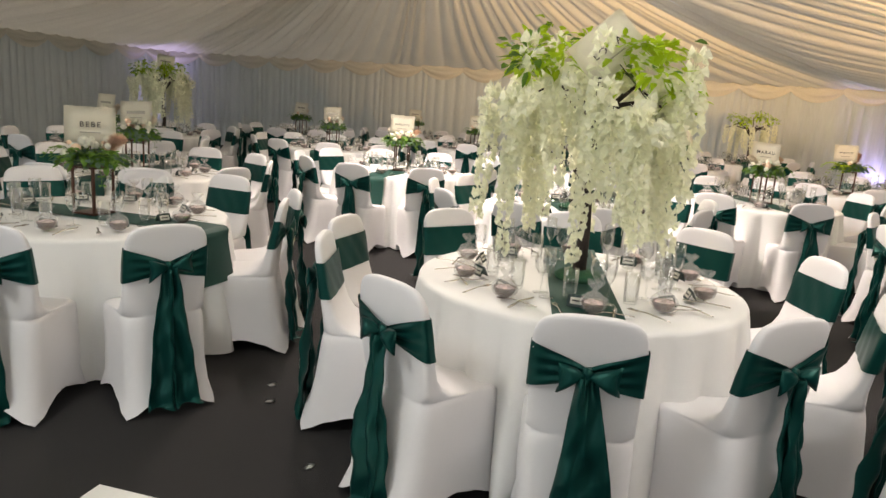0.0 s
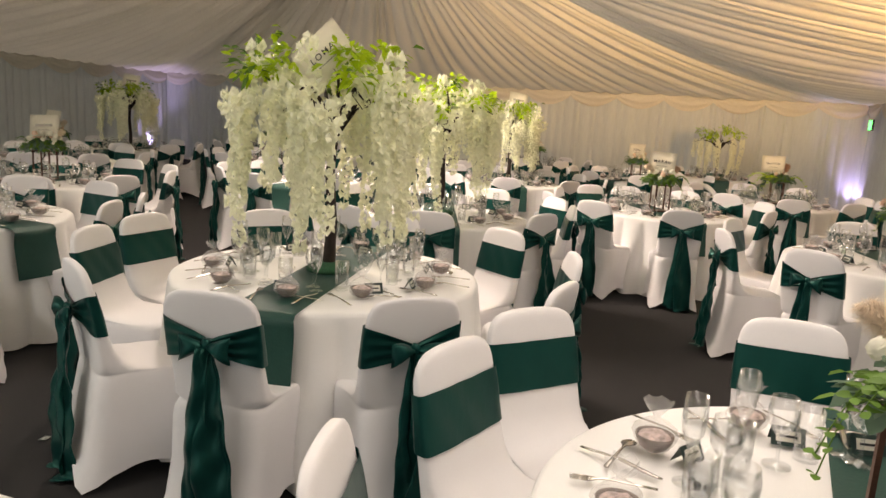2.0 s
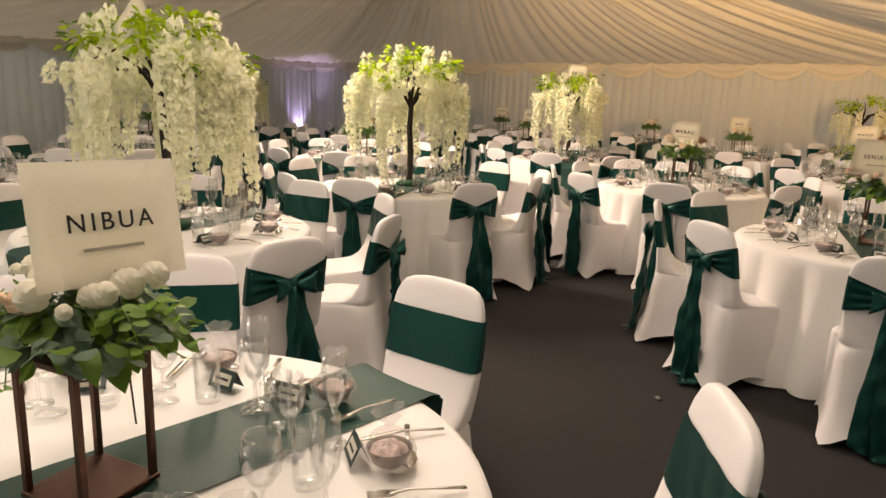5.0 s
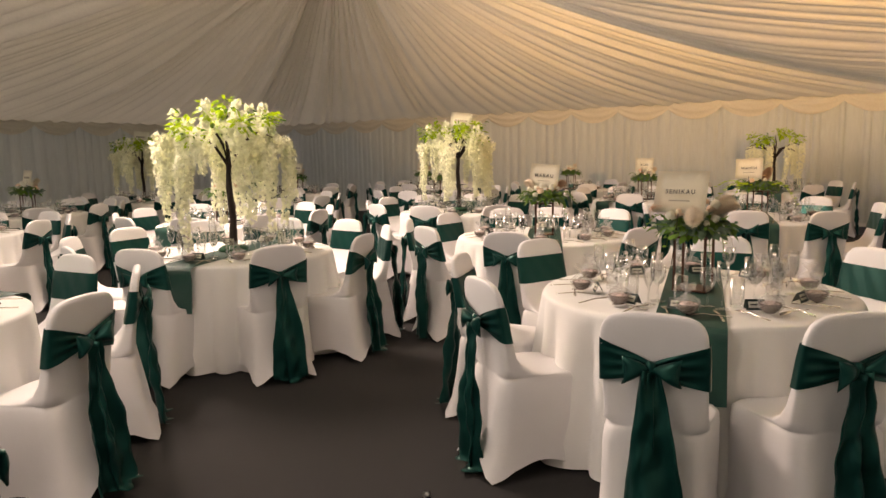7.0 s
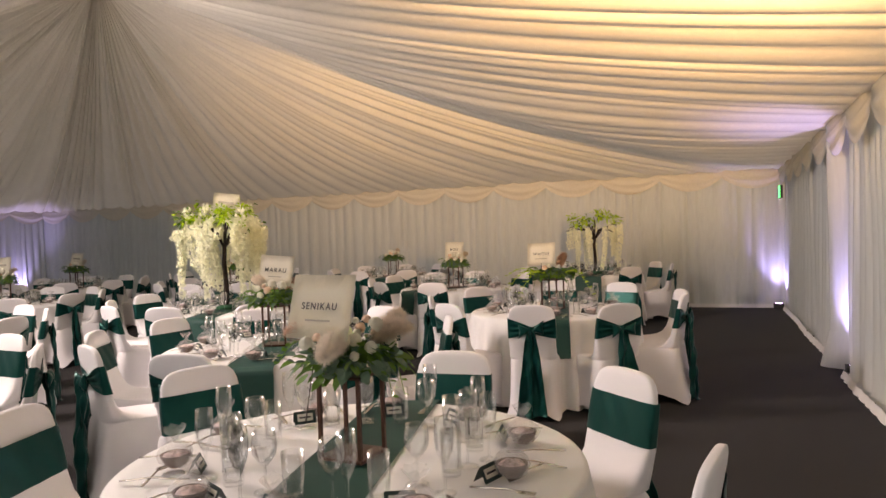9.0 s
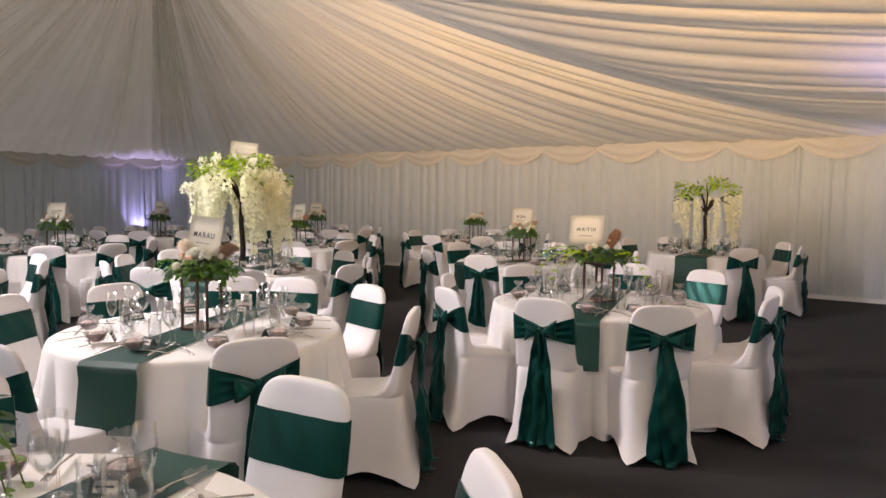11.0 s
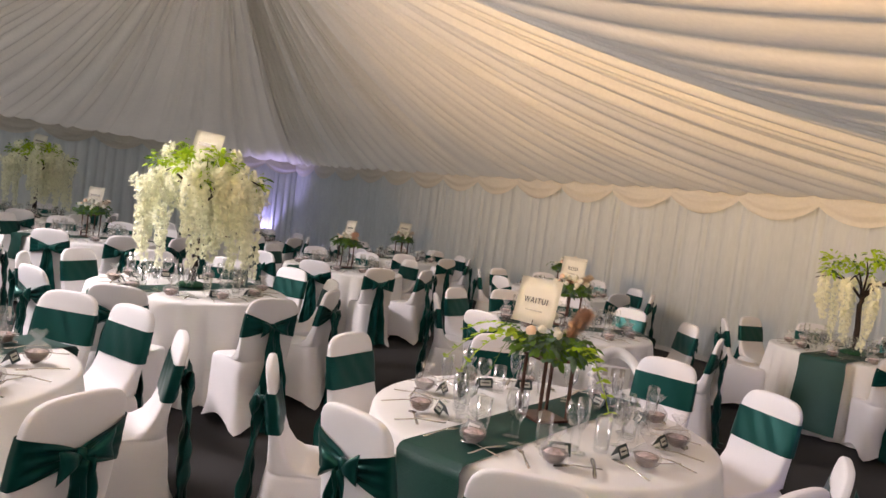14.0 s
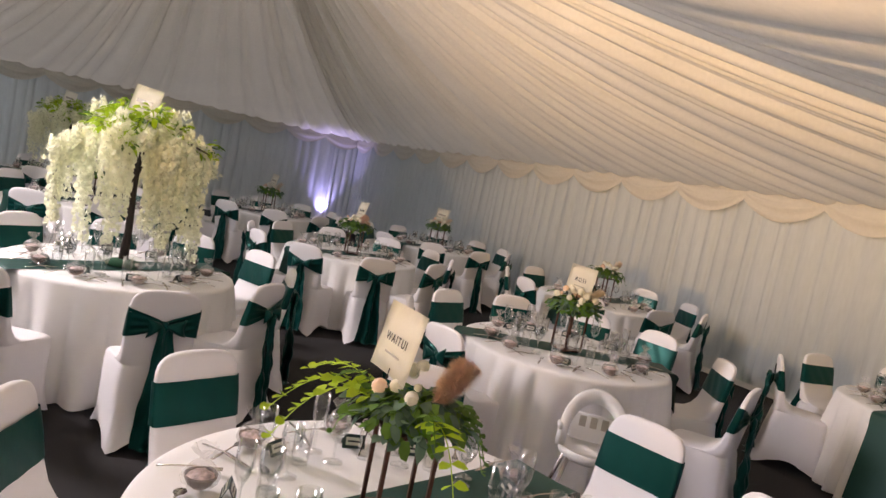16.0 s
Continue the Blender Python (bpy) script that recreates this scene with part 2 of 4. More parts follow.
def slope(lows, tops, sag, depth, nv=22):
    rows = []
    for i in range(nv + 1):
        f = i / nv
        row = []
        for (lo, off), top in zip(lows, tops):
            p = top.lerp(lo, f)
            run = (lo - top).length
            p.z -= sag * min(1, run / 7) * math.sin(math.pi * f) ** 0.9 + off * depth * (0.25 + 0.75 * math.sin(math.pi * min(1, f * 0.93 + 0.05)) ** 0.6)
            row.append(p)
        rows.append(row)
    return grid(rows, bm=bm)


apex_far, apex_near = plan(APEX, HIP, RIDGE), plan(APEX, LONG - HIP, RIDGE)
fan = pleats(WIDE, 0.42, rng)
slope([(plan(s, 0, EAVE), o) for s, o in fan], [apex_far] * len(fan), 0.38, 0.17, 26)
fan = pleats(WIDE, 0.6, rng, 5)
slope([(plan(s, LONG, EAVE), o) for s, o in fan], [apex_near] * len(fan), 0.3, 0.1, 12)
for side in (0, 1):
    run = pleats(LONG, 0.36 if not side else 0.45, rng)
    tops, lows = [], []
    for s, o in run:
        w = APEX * min(1, s / HIP, (LONG - s) / HIP)
        tops.append(plan(WIDE - w if side else w, s, EAVE + (RIDGE - EAVE) * w / APEX))
        if s < HIP:
            tops[-1].z -= 0.38 * math.sin(math.pi * (1 - s / HIP)) ** 0.9 - 0.03
        if side:
            far = max(0.0, (s - 12) / (LONG - 12))
            tops[-1] = plan(APEX, HIP + (LONG - 2 * HIP) * far, RIDGE)
        lows.append((plan(WIDE if side else 0, s, EAVE), o))
    slope(lows, tops, 0.38 if side else 0.42, 0.15 if side else 0.06)
ceiling = thing("ceiling", bm, LINING, "ivory marquee roof lining gathered into radiating folds", "ceiling", kind="structure")

# canvas roof above the lining, so that no sky shows through
bm = bmesh.new()
c = [bm.verts.new(p) for p in (plan(-0.2, -0.2, EAVE + 0.25), plan(WIDE + 0.2, -0.2, EAVE + 0.25), plan(WIDE + 0.2, LONG + 0.2, EAVE + 0.25), plan(-0.2, LONG + 0.2, EAVE + 0.25), plan(APEX, HIP, RIDGE + 0.3), plan(APEX, LONG - HIP, RIDGE + 0.3))]
for f in ((0, 1, 4), (1, 2, 5, 4), (2, 3, 5), (3, 0, 4, 5)):
    bm.faces.new([c[i] for i in f])
thing("roof", bm, WALLPVC, "white canvas marquee roof", "roof", kind="structure", smooth=False)


def wall(name, start, way, length, inward, seed, gaps=()):
    """A gathered curtain in front of a canvas wall, with a swagged valance."""
    r2 = random.Random(seed)
    bm = bmesh.new()
    vs = [bm.verts.new(start + way * s + inward * k + Vector((0, 0, z))) for k in (-0.10, -0.16) for s, z in ((-0.2, 0.0), (length + 0.2, 0.0), (length + 0.2, EAVE + 0.3), (-0.2, EAVE + 0.3))]
    for f in ((0, 1, 2, 3), (7, 6, 5, 4), (0, 4, 5, 1), (1, 5, 6, 2), (2, 6, 7, 3), (3, 7, 4, 0)):
        bm.faces.new([vs[i] for i in f])
    back = thing(name, bm, WALLPVC, "white canvas marquee wall behind the drapes", "wall", kind="structure", smooth=False)
    edges = [0.0] + [e for g in gaps for e in g] + [length]
    for a, b in zip(edges[0::2], edges[1::2]):
        run = pleats(b - a, 0.2, r2)
        rows = []
        for z in (0.015, 0.05, 0.5, 1.2, 1.9, EAVE):
            k = 1 - 0.35 * z / EAVE
            wob = [0.012 * math.sin(3.1 * s + z * 1.7) for s, o in run]
            rows.append([start + way * (a + s) + inward * (o * 0.075 * k + w + (0.05 if z < 0.03 else 0)) + Vector((0, 0, z)) for (s, o), w in zip(run, wob)])
        part("curtain", grid(rows), DRAPE, back, "pale gathered curtain panel")
        hem = [[start + way * (a + s) + inward * (o * 0.02 + 0.1 + k + 0.01 * math.sin(2.3 * s)) + Vector((0, 0, z)) for s, o in run] for k, z in ((0.0, 0.07), (0.012, 0.045), (0.03, 0.006))]
        if a > 0.0 or b < length:
            e, s = (b, 1) if b < length else (a, -1)
            back_fold = [[start + way * (e + s * d) + inward * (o + (0.1 if s > 0 and z < 0.4 and d < 0.1 else 0.0) * (1 - z / 0.4)) + Vector((0, 0, z)) for d, o in ((-0.1, 0.06), (-0.06, 0.15), (-0.02, 0.15), (0.06, 0.1), (0.15, 0.03), (0.24, -0.06))] for z in (0.012, 0.2, 0.4, 0.8, 1.3, 1.8, EAVE)] if s > 0 else None
            if back_fold:
                part("curtain", grid(back_fold), DRAPE, back, "turned-back edge of the curtain, lit lilac")
        part("hem", grid(hem), LINEN, back, "white weighted curtain hem")
    return back


swag_meshes = []
for k in range(3):
    r2 = random.Random(40 + k)
    rows = []
    n, m = 16, 11
    for j in range(m + 1):
        f = j / m
        row = []
        for i in range(n + 1):
            t = i / n
            drop = 0.12 + 0.2 * math.sin(math.pi * t) ** 0.8
            bulge = 0.11 + 0.06 * math.sin(math.pi * t) * math.sin(math.pi * f) + 0.016 * math.sin(f * 19 + 2.4 * t + k) * math.sin(math.pi * t) ** 0.5
            row.append((t, bulge, -drop * f - 0.02 * math.sin(math.pi * t) * f + (0.09 * (1 - f))))
        rows.append(row)
    swag_meshes.append(mesh("swag", grid(rows), LINING))


def valance(name, start, way, length, inward, count):
    v = empty(name, label="ivory swagged valance along the eaves", category="valance", kind="structure")
    w = length / count
    for i in range(count):
        m = Matrix((tuple(way * w) + (0,), tuple(inward) + (0,), (0, 0, 1, 0), (0, 0, 0, 1))).transposed()
        p = start + way * (i * w)
        m.translation = Vector((p.x, p.y, EAVE + 0.0))
        part("swag", swag_meshes[i % 3], LINING, v, m=m)
    return v


wall("wall_far", plan(0, 0), AXIS_U, WIDE, AXIS_V, 1)
wall("wall_right", plan(0, 0), AXIS_V, LONG, AXIS_U, 2, gaps=[(5.62, 6.05)])
wall("wall_left", plan(WIDE, 0), AXIS_V, LONG, -AXIS_U, 3)
wall("wall_near", plan(0, LONG), AXIS_U, WIDE, -AXIS_V, 4)
valance("valance_far", plan(0, 0), AXIS_U, WIDE, AXIS_V, 17)
valance("valance_right", plan(0, 0), AXIS_V, LONG, AXIS_U, 24)
valance("valance_left", plan(WIDE, 0), AXIS_V, LONG, -AXIS_U, 24)

# lilac uplighters on the floor
for up_u, up_v, watts, lean_u, lean_v in UPLIGHTS:
    p = plan(up_u, up_v)
    u = empty("floor_uplighter", pose(p.x, p.y, 0, 0, 0, -11), label="small black floor uplighter glowing lilac", category="uplighter", group="uplighters along the walls")
    bm = bmesh.new()
    box(bm, -0.08, 0.08, -0.08, 0.08, 0.0, 0.10, 0.01)
    part("housing", bm, BLACK, u)
    bm = lathe([(0.0, 0.103), (0.05, 0.103), (0.055, 0.10)], 12)
    part("lens", bm, LILAC, u, "glowing lilac lens")

# green exit sign at the corner
sgn = empty("exit_sign", pose(*plan(0.17, 0.75, 2.02), 0, 0, 79), label="small lit green emergency exit sign on the wall", category="sign")
bm = bmesh.new()
box(bm, -0.13, 0.13, -0.02, 0.02, -0.11, 0.11, 0.006)
part("case", bm, BLACK, sgn)
bm = bmesh.new()
box(bm, -0.12, 0.12, 0.021, 0.026, -0.10, 0.10)
part("panel", bm, EXIT, sgn, "glowing green panel")

# the unseen floodlight's case on a bracket
fl = empty("floodlight", look(FLOOD, FLOOD_AIM), label="unseen black floodlight, assumed by the right wall, shining at the roof lining", category="floodlight")
bm = bmesh.new()
box(bm, -0.13, 0.13, -0.10, 0.10, 0.13, 0.19, 0.01)
part("housing", bm, BLACK, fl)
# blocking plates, added to keep the flood off the tables and near slope
bm = bmesh.new()
box(bm, -0.28, 0.28, -0.28, -0.022, -0.36, -0.35)
box(bm, -0.28, 0.28, 0.03, 0.42, -0.36, -0.35)
part("light_flag", bm, BLACK, fl, "black flag added to mask the floodlight above and below", smooth=False)
part("flag_arm", tube([(0, -0.08, 0.14), (0, -0.2, -0.1), (0, -0.25, -0.355)], 0.006), BLACK, fl)
part("bracket", tube([(0, 0, 0.16), (0.1, -0.02, 0.25), (0.3, -0.05, 0.35)], 0.012), BLACK, fl)
ef = empty("effect_light", look(EFFECT, EFFECT_AIM), label="small black effect light throwing green streaks on the lining", category="effect light")
part("housing", lathe([(0.0, 0.16), (0.045, 0.155), (0.05, 0.02), (0.042, 0.012), (0.042, 0.03), (0.03, 0.04)], 16), BLACK, ef)
part("bracket", tube([(0.0, -0.03, 0.1), (0.0, -0.1, 0.14), (0.0, -0.2, 0.13)], 0.008), BLACK, ef)
# grey bowl pendant on a cord
for bx, by, bz in BOWLS:
    b = empty("bowl_pendant", pose(bx, by, bz), label="grey fabric bowl pendant lamp on a cord", category="pendant lamp", group="bowl pendants")
    part("bowl", lathe([(0.0, 0.0), (0.12, 0.004), (0.2, 0.03), (0.26, 0.09), (0.27, 0.13), (0.262, 0.13), (0.25, 0.09), (0.19, 0.04), (0.0, 0.015)], 28), GREYSHELL, b)
    part("cord", tube([(0, 0, 0.01), (0, 0, 0.4)], 0.006), BLACK, b)

# ---- chairs ----
TABLE_H, TABLE_R = 0.75, 0.76
RINGS = [  # z, half width, front y, rear y, squareness
    (0.0, 0.215, -0.225, 0.275, 9), (0.10, 0.208, -0.222, 0.255, 9), (0.25, 0.205, -0.218, 0.228, 9), (0.40, 0.202, -0.214, 0.206, 9),
    (0.445, 0.2, -0.21, 0.2, 9), (0.462, 0.196, -0.2, 0.198, 6), (0.468, 0.192, -0.16, 0.197, 5), (0.472, 0.190, -0.06, 0.196, 5),
    (0.482, 0.186, 0.03, 0.196, 5), (0.51, 0.185, 0.085, 0.197, 5), (0.56, 0.186, 0.125, 0.2, 5), (0.64, 0.187, 0.155, 0.21, 5),
    (0.74, 0.186, 0.178, 0.224, 5), (0.80, 0.184, 0.192, 0.234, 5), (0.84, 0.179, 0.2, 0.242, 5), (0.868, 0.168, 0.206, 0.247, 4.5),
    (0.888, 0.150, 0.21, 0.25, 4), (0.90, 0.124, 0.215, 0.251, 4), (0.907, 0.085, 0.22, 0.249, 4), (0.91, 0.04, 0.226, 0.245, 4)]


def ring_at(z):
    for a, b in zip(RINGS, RINGS[1:]):
        if a[0] <= z <= b[0]:
            f = (z - a[0]) / (b[0] - a[0])
            return [x + (y - x) * f for x, y in zip(a, b)]
    return RINGS[-1]


def outline(w, y0, y1, e, n, grow=0.0):
    out = []
    for k in range(n):
        t = 2 * math.pi * (k + 0.5) / n
        c, s = math.cos(t), math.sin(t)
        r = (abs(c) ** e + abs(s) ** e) ** (-1 / e)
        out.append(((w + grow) * r * c, (y0 + y1) / 2 + ((y1 - y0) / 2 + grow) * r * s, abs(r * c * r * s)))
    return out


def cover_mesh(seed):
    r2 = random.Random(seed)
    n, rows = 44, []
    for i, (z, w, y0, y1, e) in enumerate(RINGS):
        row = []
        for x, y, corner in outline(w, y0, y1, e, n):
            zz = z
            if z < 0.475:
                x *= 1 - (0.09 if z > 0.2 else 0.05) * max(0.0, (y - y0) / (y1 - y0)) ** 1.5
            if i == 0:
                side = abs(x) > w * 0.97
                lift = (0.10 if y > 0 and not side else 0.085) * (1 - min(1, corner * 1.12) ** 1.6)
                zz = max(0.004, lift)
                k = 1 + 0.09 * corner ** 2
                x, y = x * k, y * k
            elif i == 1:
                zz = z + 0.10 * (1 - min(1, corner * 1.12)) * 0.6
                x, y = x * (1 - 0.04 * (1 - corner)), y * (1 - 0.03 * (1 - corner))
            wr = 0.0025 * math.sin(9 * x + 14 * zz + seed) + 0.002 * math.sin(31 * y - 17 * zz + 2 * seed)
            row.append((x + wr, y + wr, zz))
        rows.append(row)
    bm = grid(rows, closed_v=True)
    bm.faces.new([v for v in bm.verts][-n:])
    return mesh("cover", bm, SPANDEX)


def band_mesh(seed):
    n, rows = 56, []
    zc, tall = 0.722, 0.083
    for j in range(17):
        f = j / 16 * 2 - 1
        row = []
        for k in range(n):
            t = 2 * math.pi * (k + 0.5) / n
            c, s = math.cos(t), math.sin(t)
            w, y0, y1, e = ring_at(zc)[1:]
            r = (abs(c) ** e + abs(s) ** e) ** (-1 / e)
            rear = s > 0.05
            x = r * c
            pinch = 1.0 if not rear else 0.24 + 0.76 * min(1, abs(x)) ** 0.8
            drop = 0.0 if not rear else -0.012 * (1 - abs(x))
            z = zc + f * tall * pinch + drop
            w, y0, y1, e = ring_at(z)[1:]
            folds = 0.0 if not rear else 0.0075 * math.sin(f * 10 + 3 * x + seed) * (1.15 - abs(x)) + 0.012 * (1 - abs(x))
            g = 0.006 + folds + 0.0015 * math.sin(11 * t + 3 * f + seed)
            row.append(((w + 0.006) * r * c, (y0 + y1) / 2 + ((y1 - y0) / 2 + g) * r * s, z))
        rows.append(row)
    return mesh("sash_band", grid(rows, closed_v=True), SATIN)


def bow_mesh(seed):
    r2 = random.Random(seed)
    bm = bmesh.new()
    tmp = lathe([(0.0, -0.028), (0.012, -0.026), (0.018, -0.01), (0.019, 0.008), (0.014, 0.026), (0.0, 0.028)], 12)
    for v in tmp.verts:
        v.co = Vector((v.co.x * 1.0, v.co.y * 0.8 + 0.256, v.co.z + 0.714 + 0.004 * math.sin(60 * v.co.x)))
    me = bpy.data.meshes.new("t")
    tmp.to_mesh(me)
    tmp.free()
    bm.from_mesh(me)
    for side in (-1, 1):
        rows = []
        rise, size = r2.uniform(-0.2, 0.5), r2.uniform(0.065, 0.09)
        curl = r2.uniform(-0.03, 0.02)
        for i in range(10):
            f = i / 9
            rad = 0.012 + 0.037 * f ** 0.8
            flat = 0.55 * math.sin(math.pi * (0.2 + 0.75 * f)) + 0.05
            cx, cz = side * (0.012 + size * f), 0.715 + rise * size * f + curl * f * f
            rows.append([(cx + side * 0.008 * math.cos(2 * a), 0.264 + flat * rad * math.sin(a) * (1 + 0.25 * math.sin(3 * a + seed)) + 0.016 * math.sin(2 * f), cz + rad * math.cos(a) * (1 + 0.14 * math.sin(4 * a + seed + 2 * f))) for a in (2 * math.pi * k / 14 for k in range(14))])
        grid(rows, closed_v=True, caps=True, bm=bm)
    return mesh("bow", bm, SATIN)


def tail_mesh(seed, side):
    r2 = random.Random(seed * 3 + side)
    width, lean, end = r2.uniform(0.058, 0.082), side * (r2.uniform(0.015, 0.06) if seed % 4 != 3 else r2.uniform(-0.02, 0.02)), r2.uniform(0.012, 0.06)
    drag = r2.uniform(0.0, 0.12)
    ph = r2.uniform(0, 6)
    total = 26
    front, rear = [], []
    for i in range(total + 1):
        f = i / total
        z = 0.712 - (0.712 - end) * min(1, f * 1.08)
        over = max(0, f * 1.08 - 1)
        y = 0.272 + 0.03 * f + 0.012 * math.sin(4 * f + ph) + over * drag * 5
        half = width * (0.28 + 0.72 * min(1, f * 1.7) ** 0.85)
        rowf, rowr = [], []
        for j in range(11):
            s = j / 10 * 2 - 1
            x = side * 0.012 + lean * f + s * half * (1 - 0.18 * math.sin(3 * f + ph) ** 2)
            fold = 0.02 * math.sin(s * 3.0 + ph + 1.4 * f) * (0.5 + 0.6 * f) + 0.008 * math.sin(f * 13 + s * 2.5 + ph) + 0.005 * math.sin(f * 31 - s * 3 + 2 * ph)
            rowf.append((x, y + fold + 0.0025, z + 0.006 * s * side))
            rowr.append((x, y + fold - 0.0025, z + 0.006 * s * side))
        front.append(rowf)
        rear.append(rowr[::-1])
    return mesh("tail", grid([a + b for a, b in zip(front, rear)], closed_v=True, caps=True), SATIN)


CHAIR_LABEL = "banquet chair in white stretch cover with emerald satin sash"
chairs = []
for k in range(4):
    ch = empty("banquet_chair", label=CHAIR_LABEL, category="chair", group="chairs round the tables")
    cov = part("cover", cover_mesh(k), SPANDEX, ch, "white stretch fabric cover")
    sash = part("sash_band", band_mesh(k), SATIN, ch, "emerald satin band")
    part("bow", bow_mesh(k), SATIN, ch, "emerald satin bow")
    for side in (-1, 1):
        part("tail", tail_mesh(k, side), SATIN, ch, "emerald satin tail")
    chairs.append(ch)
chair_used = [False] * 4


def put_chair(x, y, turn, k):
    if not chair_used[k]:
        chair_used[k] = True
        chairs[k].matrix_basis = pose(x, y, 0, 0, 0, turn)
        return chairs[k]
    return copy_thing(chairs[k], pose(x, y, 0, 0, 0, turn))


# ---- tables with cloth and runner ----
def table_proto():
    t = empty("round_table", label="round banquet table hidden under a floor-length cloth", category="table", group="banquet tables")
    part("tabletop", lathe([(0.0, TABLE_H - 0.03), (TABLE_R - 0.012, TABLE_H - 0.03), (TABLE_R - 0.012, TABLE_H - 0.005), (0.0, TABLE_H - 0.005)], 40), PLASTIC, t)
    leg = tube([(0, 0, 0), (0, 0, TABLE_H - 0.03)], 0.014)
    lm = mesh("leg", leg, BLACK)
    for a in range(4):
        part("leg", lm, BLACK, t, m=pose(0.45 * math.cos(a * 1.57 + 0.78), 0.45 * math.sin(a * 1.57 + 0.78), 0))
    return t


def cloth_mesh(seed):
    r2 = random.Random(seed)
    n = 280
    prof = [(0.0, 0.0), (0.4, 0.0), (0.70, 0.0005), (0.748, -0.001), (0.762, -0.008), (0.768, -0.022), (0.772, -0.06), (0.778, -0.2), (0.786, -0.38), (0.795, -0.58), (0.803, -0.737)]
    # deep rounded flutes, uneven in width, that open towards the floor
    flutes, at = [], 0.0
    while at < 2 * math.pi - 0.2:
        w = r2.uniform(0.15, 0.38)
        flutes.append((at, w, r2.uniform(0.35, 1.0), r2.uniform(-0.25, 0.25)))
        at += w
    stretch = 2 * math.pi / at
    rows = []
    for r, dz in prof:
        depth = max(0, (-dz - 0.01) / 0.73)
        row = []
        for k in range(n):
            t = 2 * math.pi * k / n
            rise = 0.0
            for at, w, tall, skew in flutes:
                f = (t / stretch - at) / w
                if 0 <= f < 1:
                    f = f ** (1 + skew * depth)
                    rise = tall * math.sin(math.pi * f) ** 1.1
            rr = r - 0.03 * depth ** 0.6 + 0.15 * depth ** 0.85 * rise + 0.006 * depth * math.sin(31 * t + 9 * dz)
            row.append((rr * math.cos(t), rr * math.sin(t), TABLE_H + dz + (0.006 * rise if dz < -0.7 else 0)))
        rows.append(row)
    return mesh("tablecloth", grid(rows, closed_v=True), LINEN)


def runner_mesh(seed, hang=0.31, half=0.145):
    r2 = random.Random(seed + 50)
    z0 = TABLE_H + 0.005
    path = []
    n = 9
    for i in range(n + 1):
        path.append((0.812, z0 - hang + i * hang / n * 0.93))
    path += [(0.806, z0 - 0.02), (0.795, z0 - 0.006), (0.77, z0)]
    left = [(-y, z) for y, z in path]
    mid = [(-0.6 + 0.1 * i, z0) for i in range(13)]
    line = left + mid + path[::-1]
    top = []
    for y, z in line:
        ra = []
        for j in range(9):
            x = (j / 8 * 2 - 1) * half
            hung = max(0.0, z0 - z)
            curve = math.sqrt(max(0.01, 0.81 ** 2 - x * x)) - 0.81 if abs(y) > 0.74 else 0
            yy = y + math.copysign(curve + 0.02 * hung * math.sin(16 * x + seed) + 0.16 * hung, y)
            ra.append((x * (1 + 0.12 * hung), yy, z + (0.0012 * math.sin(40 * x + 9 * y + seed) if hung == 0 else 0)))
        top.append(ra)
    return mesh("table_runner", grid(top), RUNNER)


long_runner = runner_mesh(5, 0.68, 0.2)
cloths = [cloth_mesh(s) for s in range(3)]
runners = [runner_mesh(s) for s in range(3)]
table0 = table_proto()
table_free = [True]


# ---- what lies on the tables ----
def glass_mesh(kind):
    if kind == "tumbler":
        prof = [(0.0, 0.012), (0.027, 0.012), (0.028, 0.02), (0.031, 0.135), (0.0325, 0.135), (0.0305, 0.006), (0.029, 0.0), (0.0, 0.0)]
    elif kind == "flute":
        prof = [(0.0, 0.09), (0.012, 0.098), (0.023, 0.125), (0.027, 0.16), (0.024, 0.215), (0.0255, 0.215), (0.0285, 0.16), (0.0245, 0.122), (0.012, 0.093), (0.0045, 0.08), (0.004, 0.012), (0.012, 0.005), (0.033, 0.002), (0.033, 0.0), (0.0, 0.0)]
    else:
        prof = [(0.0, 0.085), (0.018, 0.091), (0.033, 0.115), (0.036, 0.14), (0.031, 0.178), (0.0325, 0.178), (0.0375, 0.14), (0.0345, 0.113), (0.018, 0.087), (0.0045, 0.075), (0.004, 0.012), (0.012, 0.005), (0.035, 0.002), (0.035, 0.0), (0.0, 0.0)]
    return mesh(kind, lathe(prof, 16), GLASS)


GLASSES = {"tumbler": (glass_mesh("tumbler"), "tall clear glass tumbler on the table"), "champagne_flute": (glass_mesh("flute"), "clear glass champagne flute on the table"), "wine_glass": (glass_mesh("wine"), "clear stemmed wine glass on the table")}


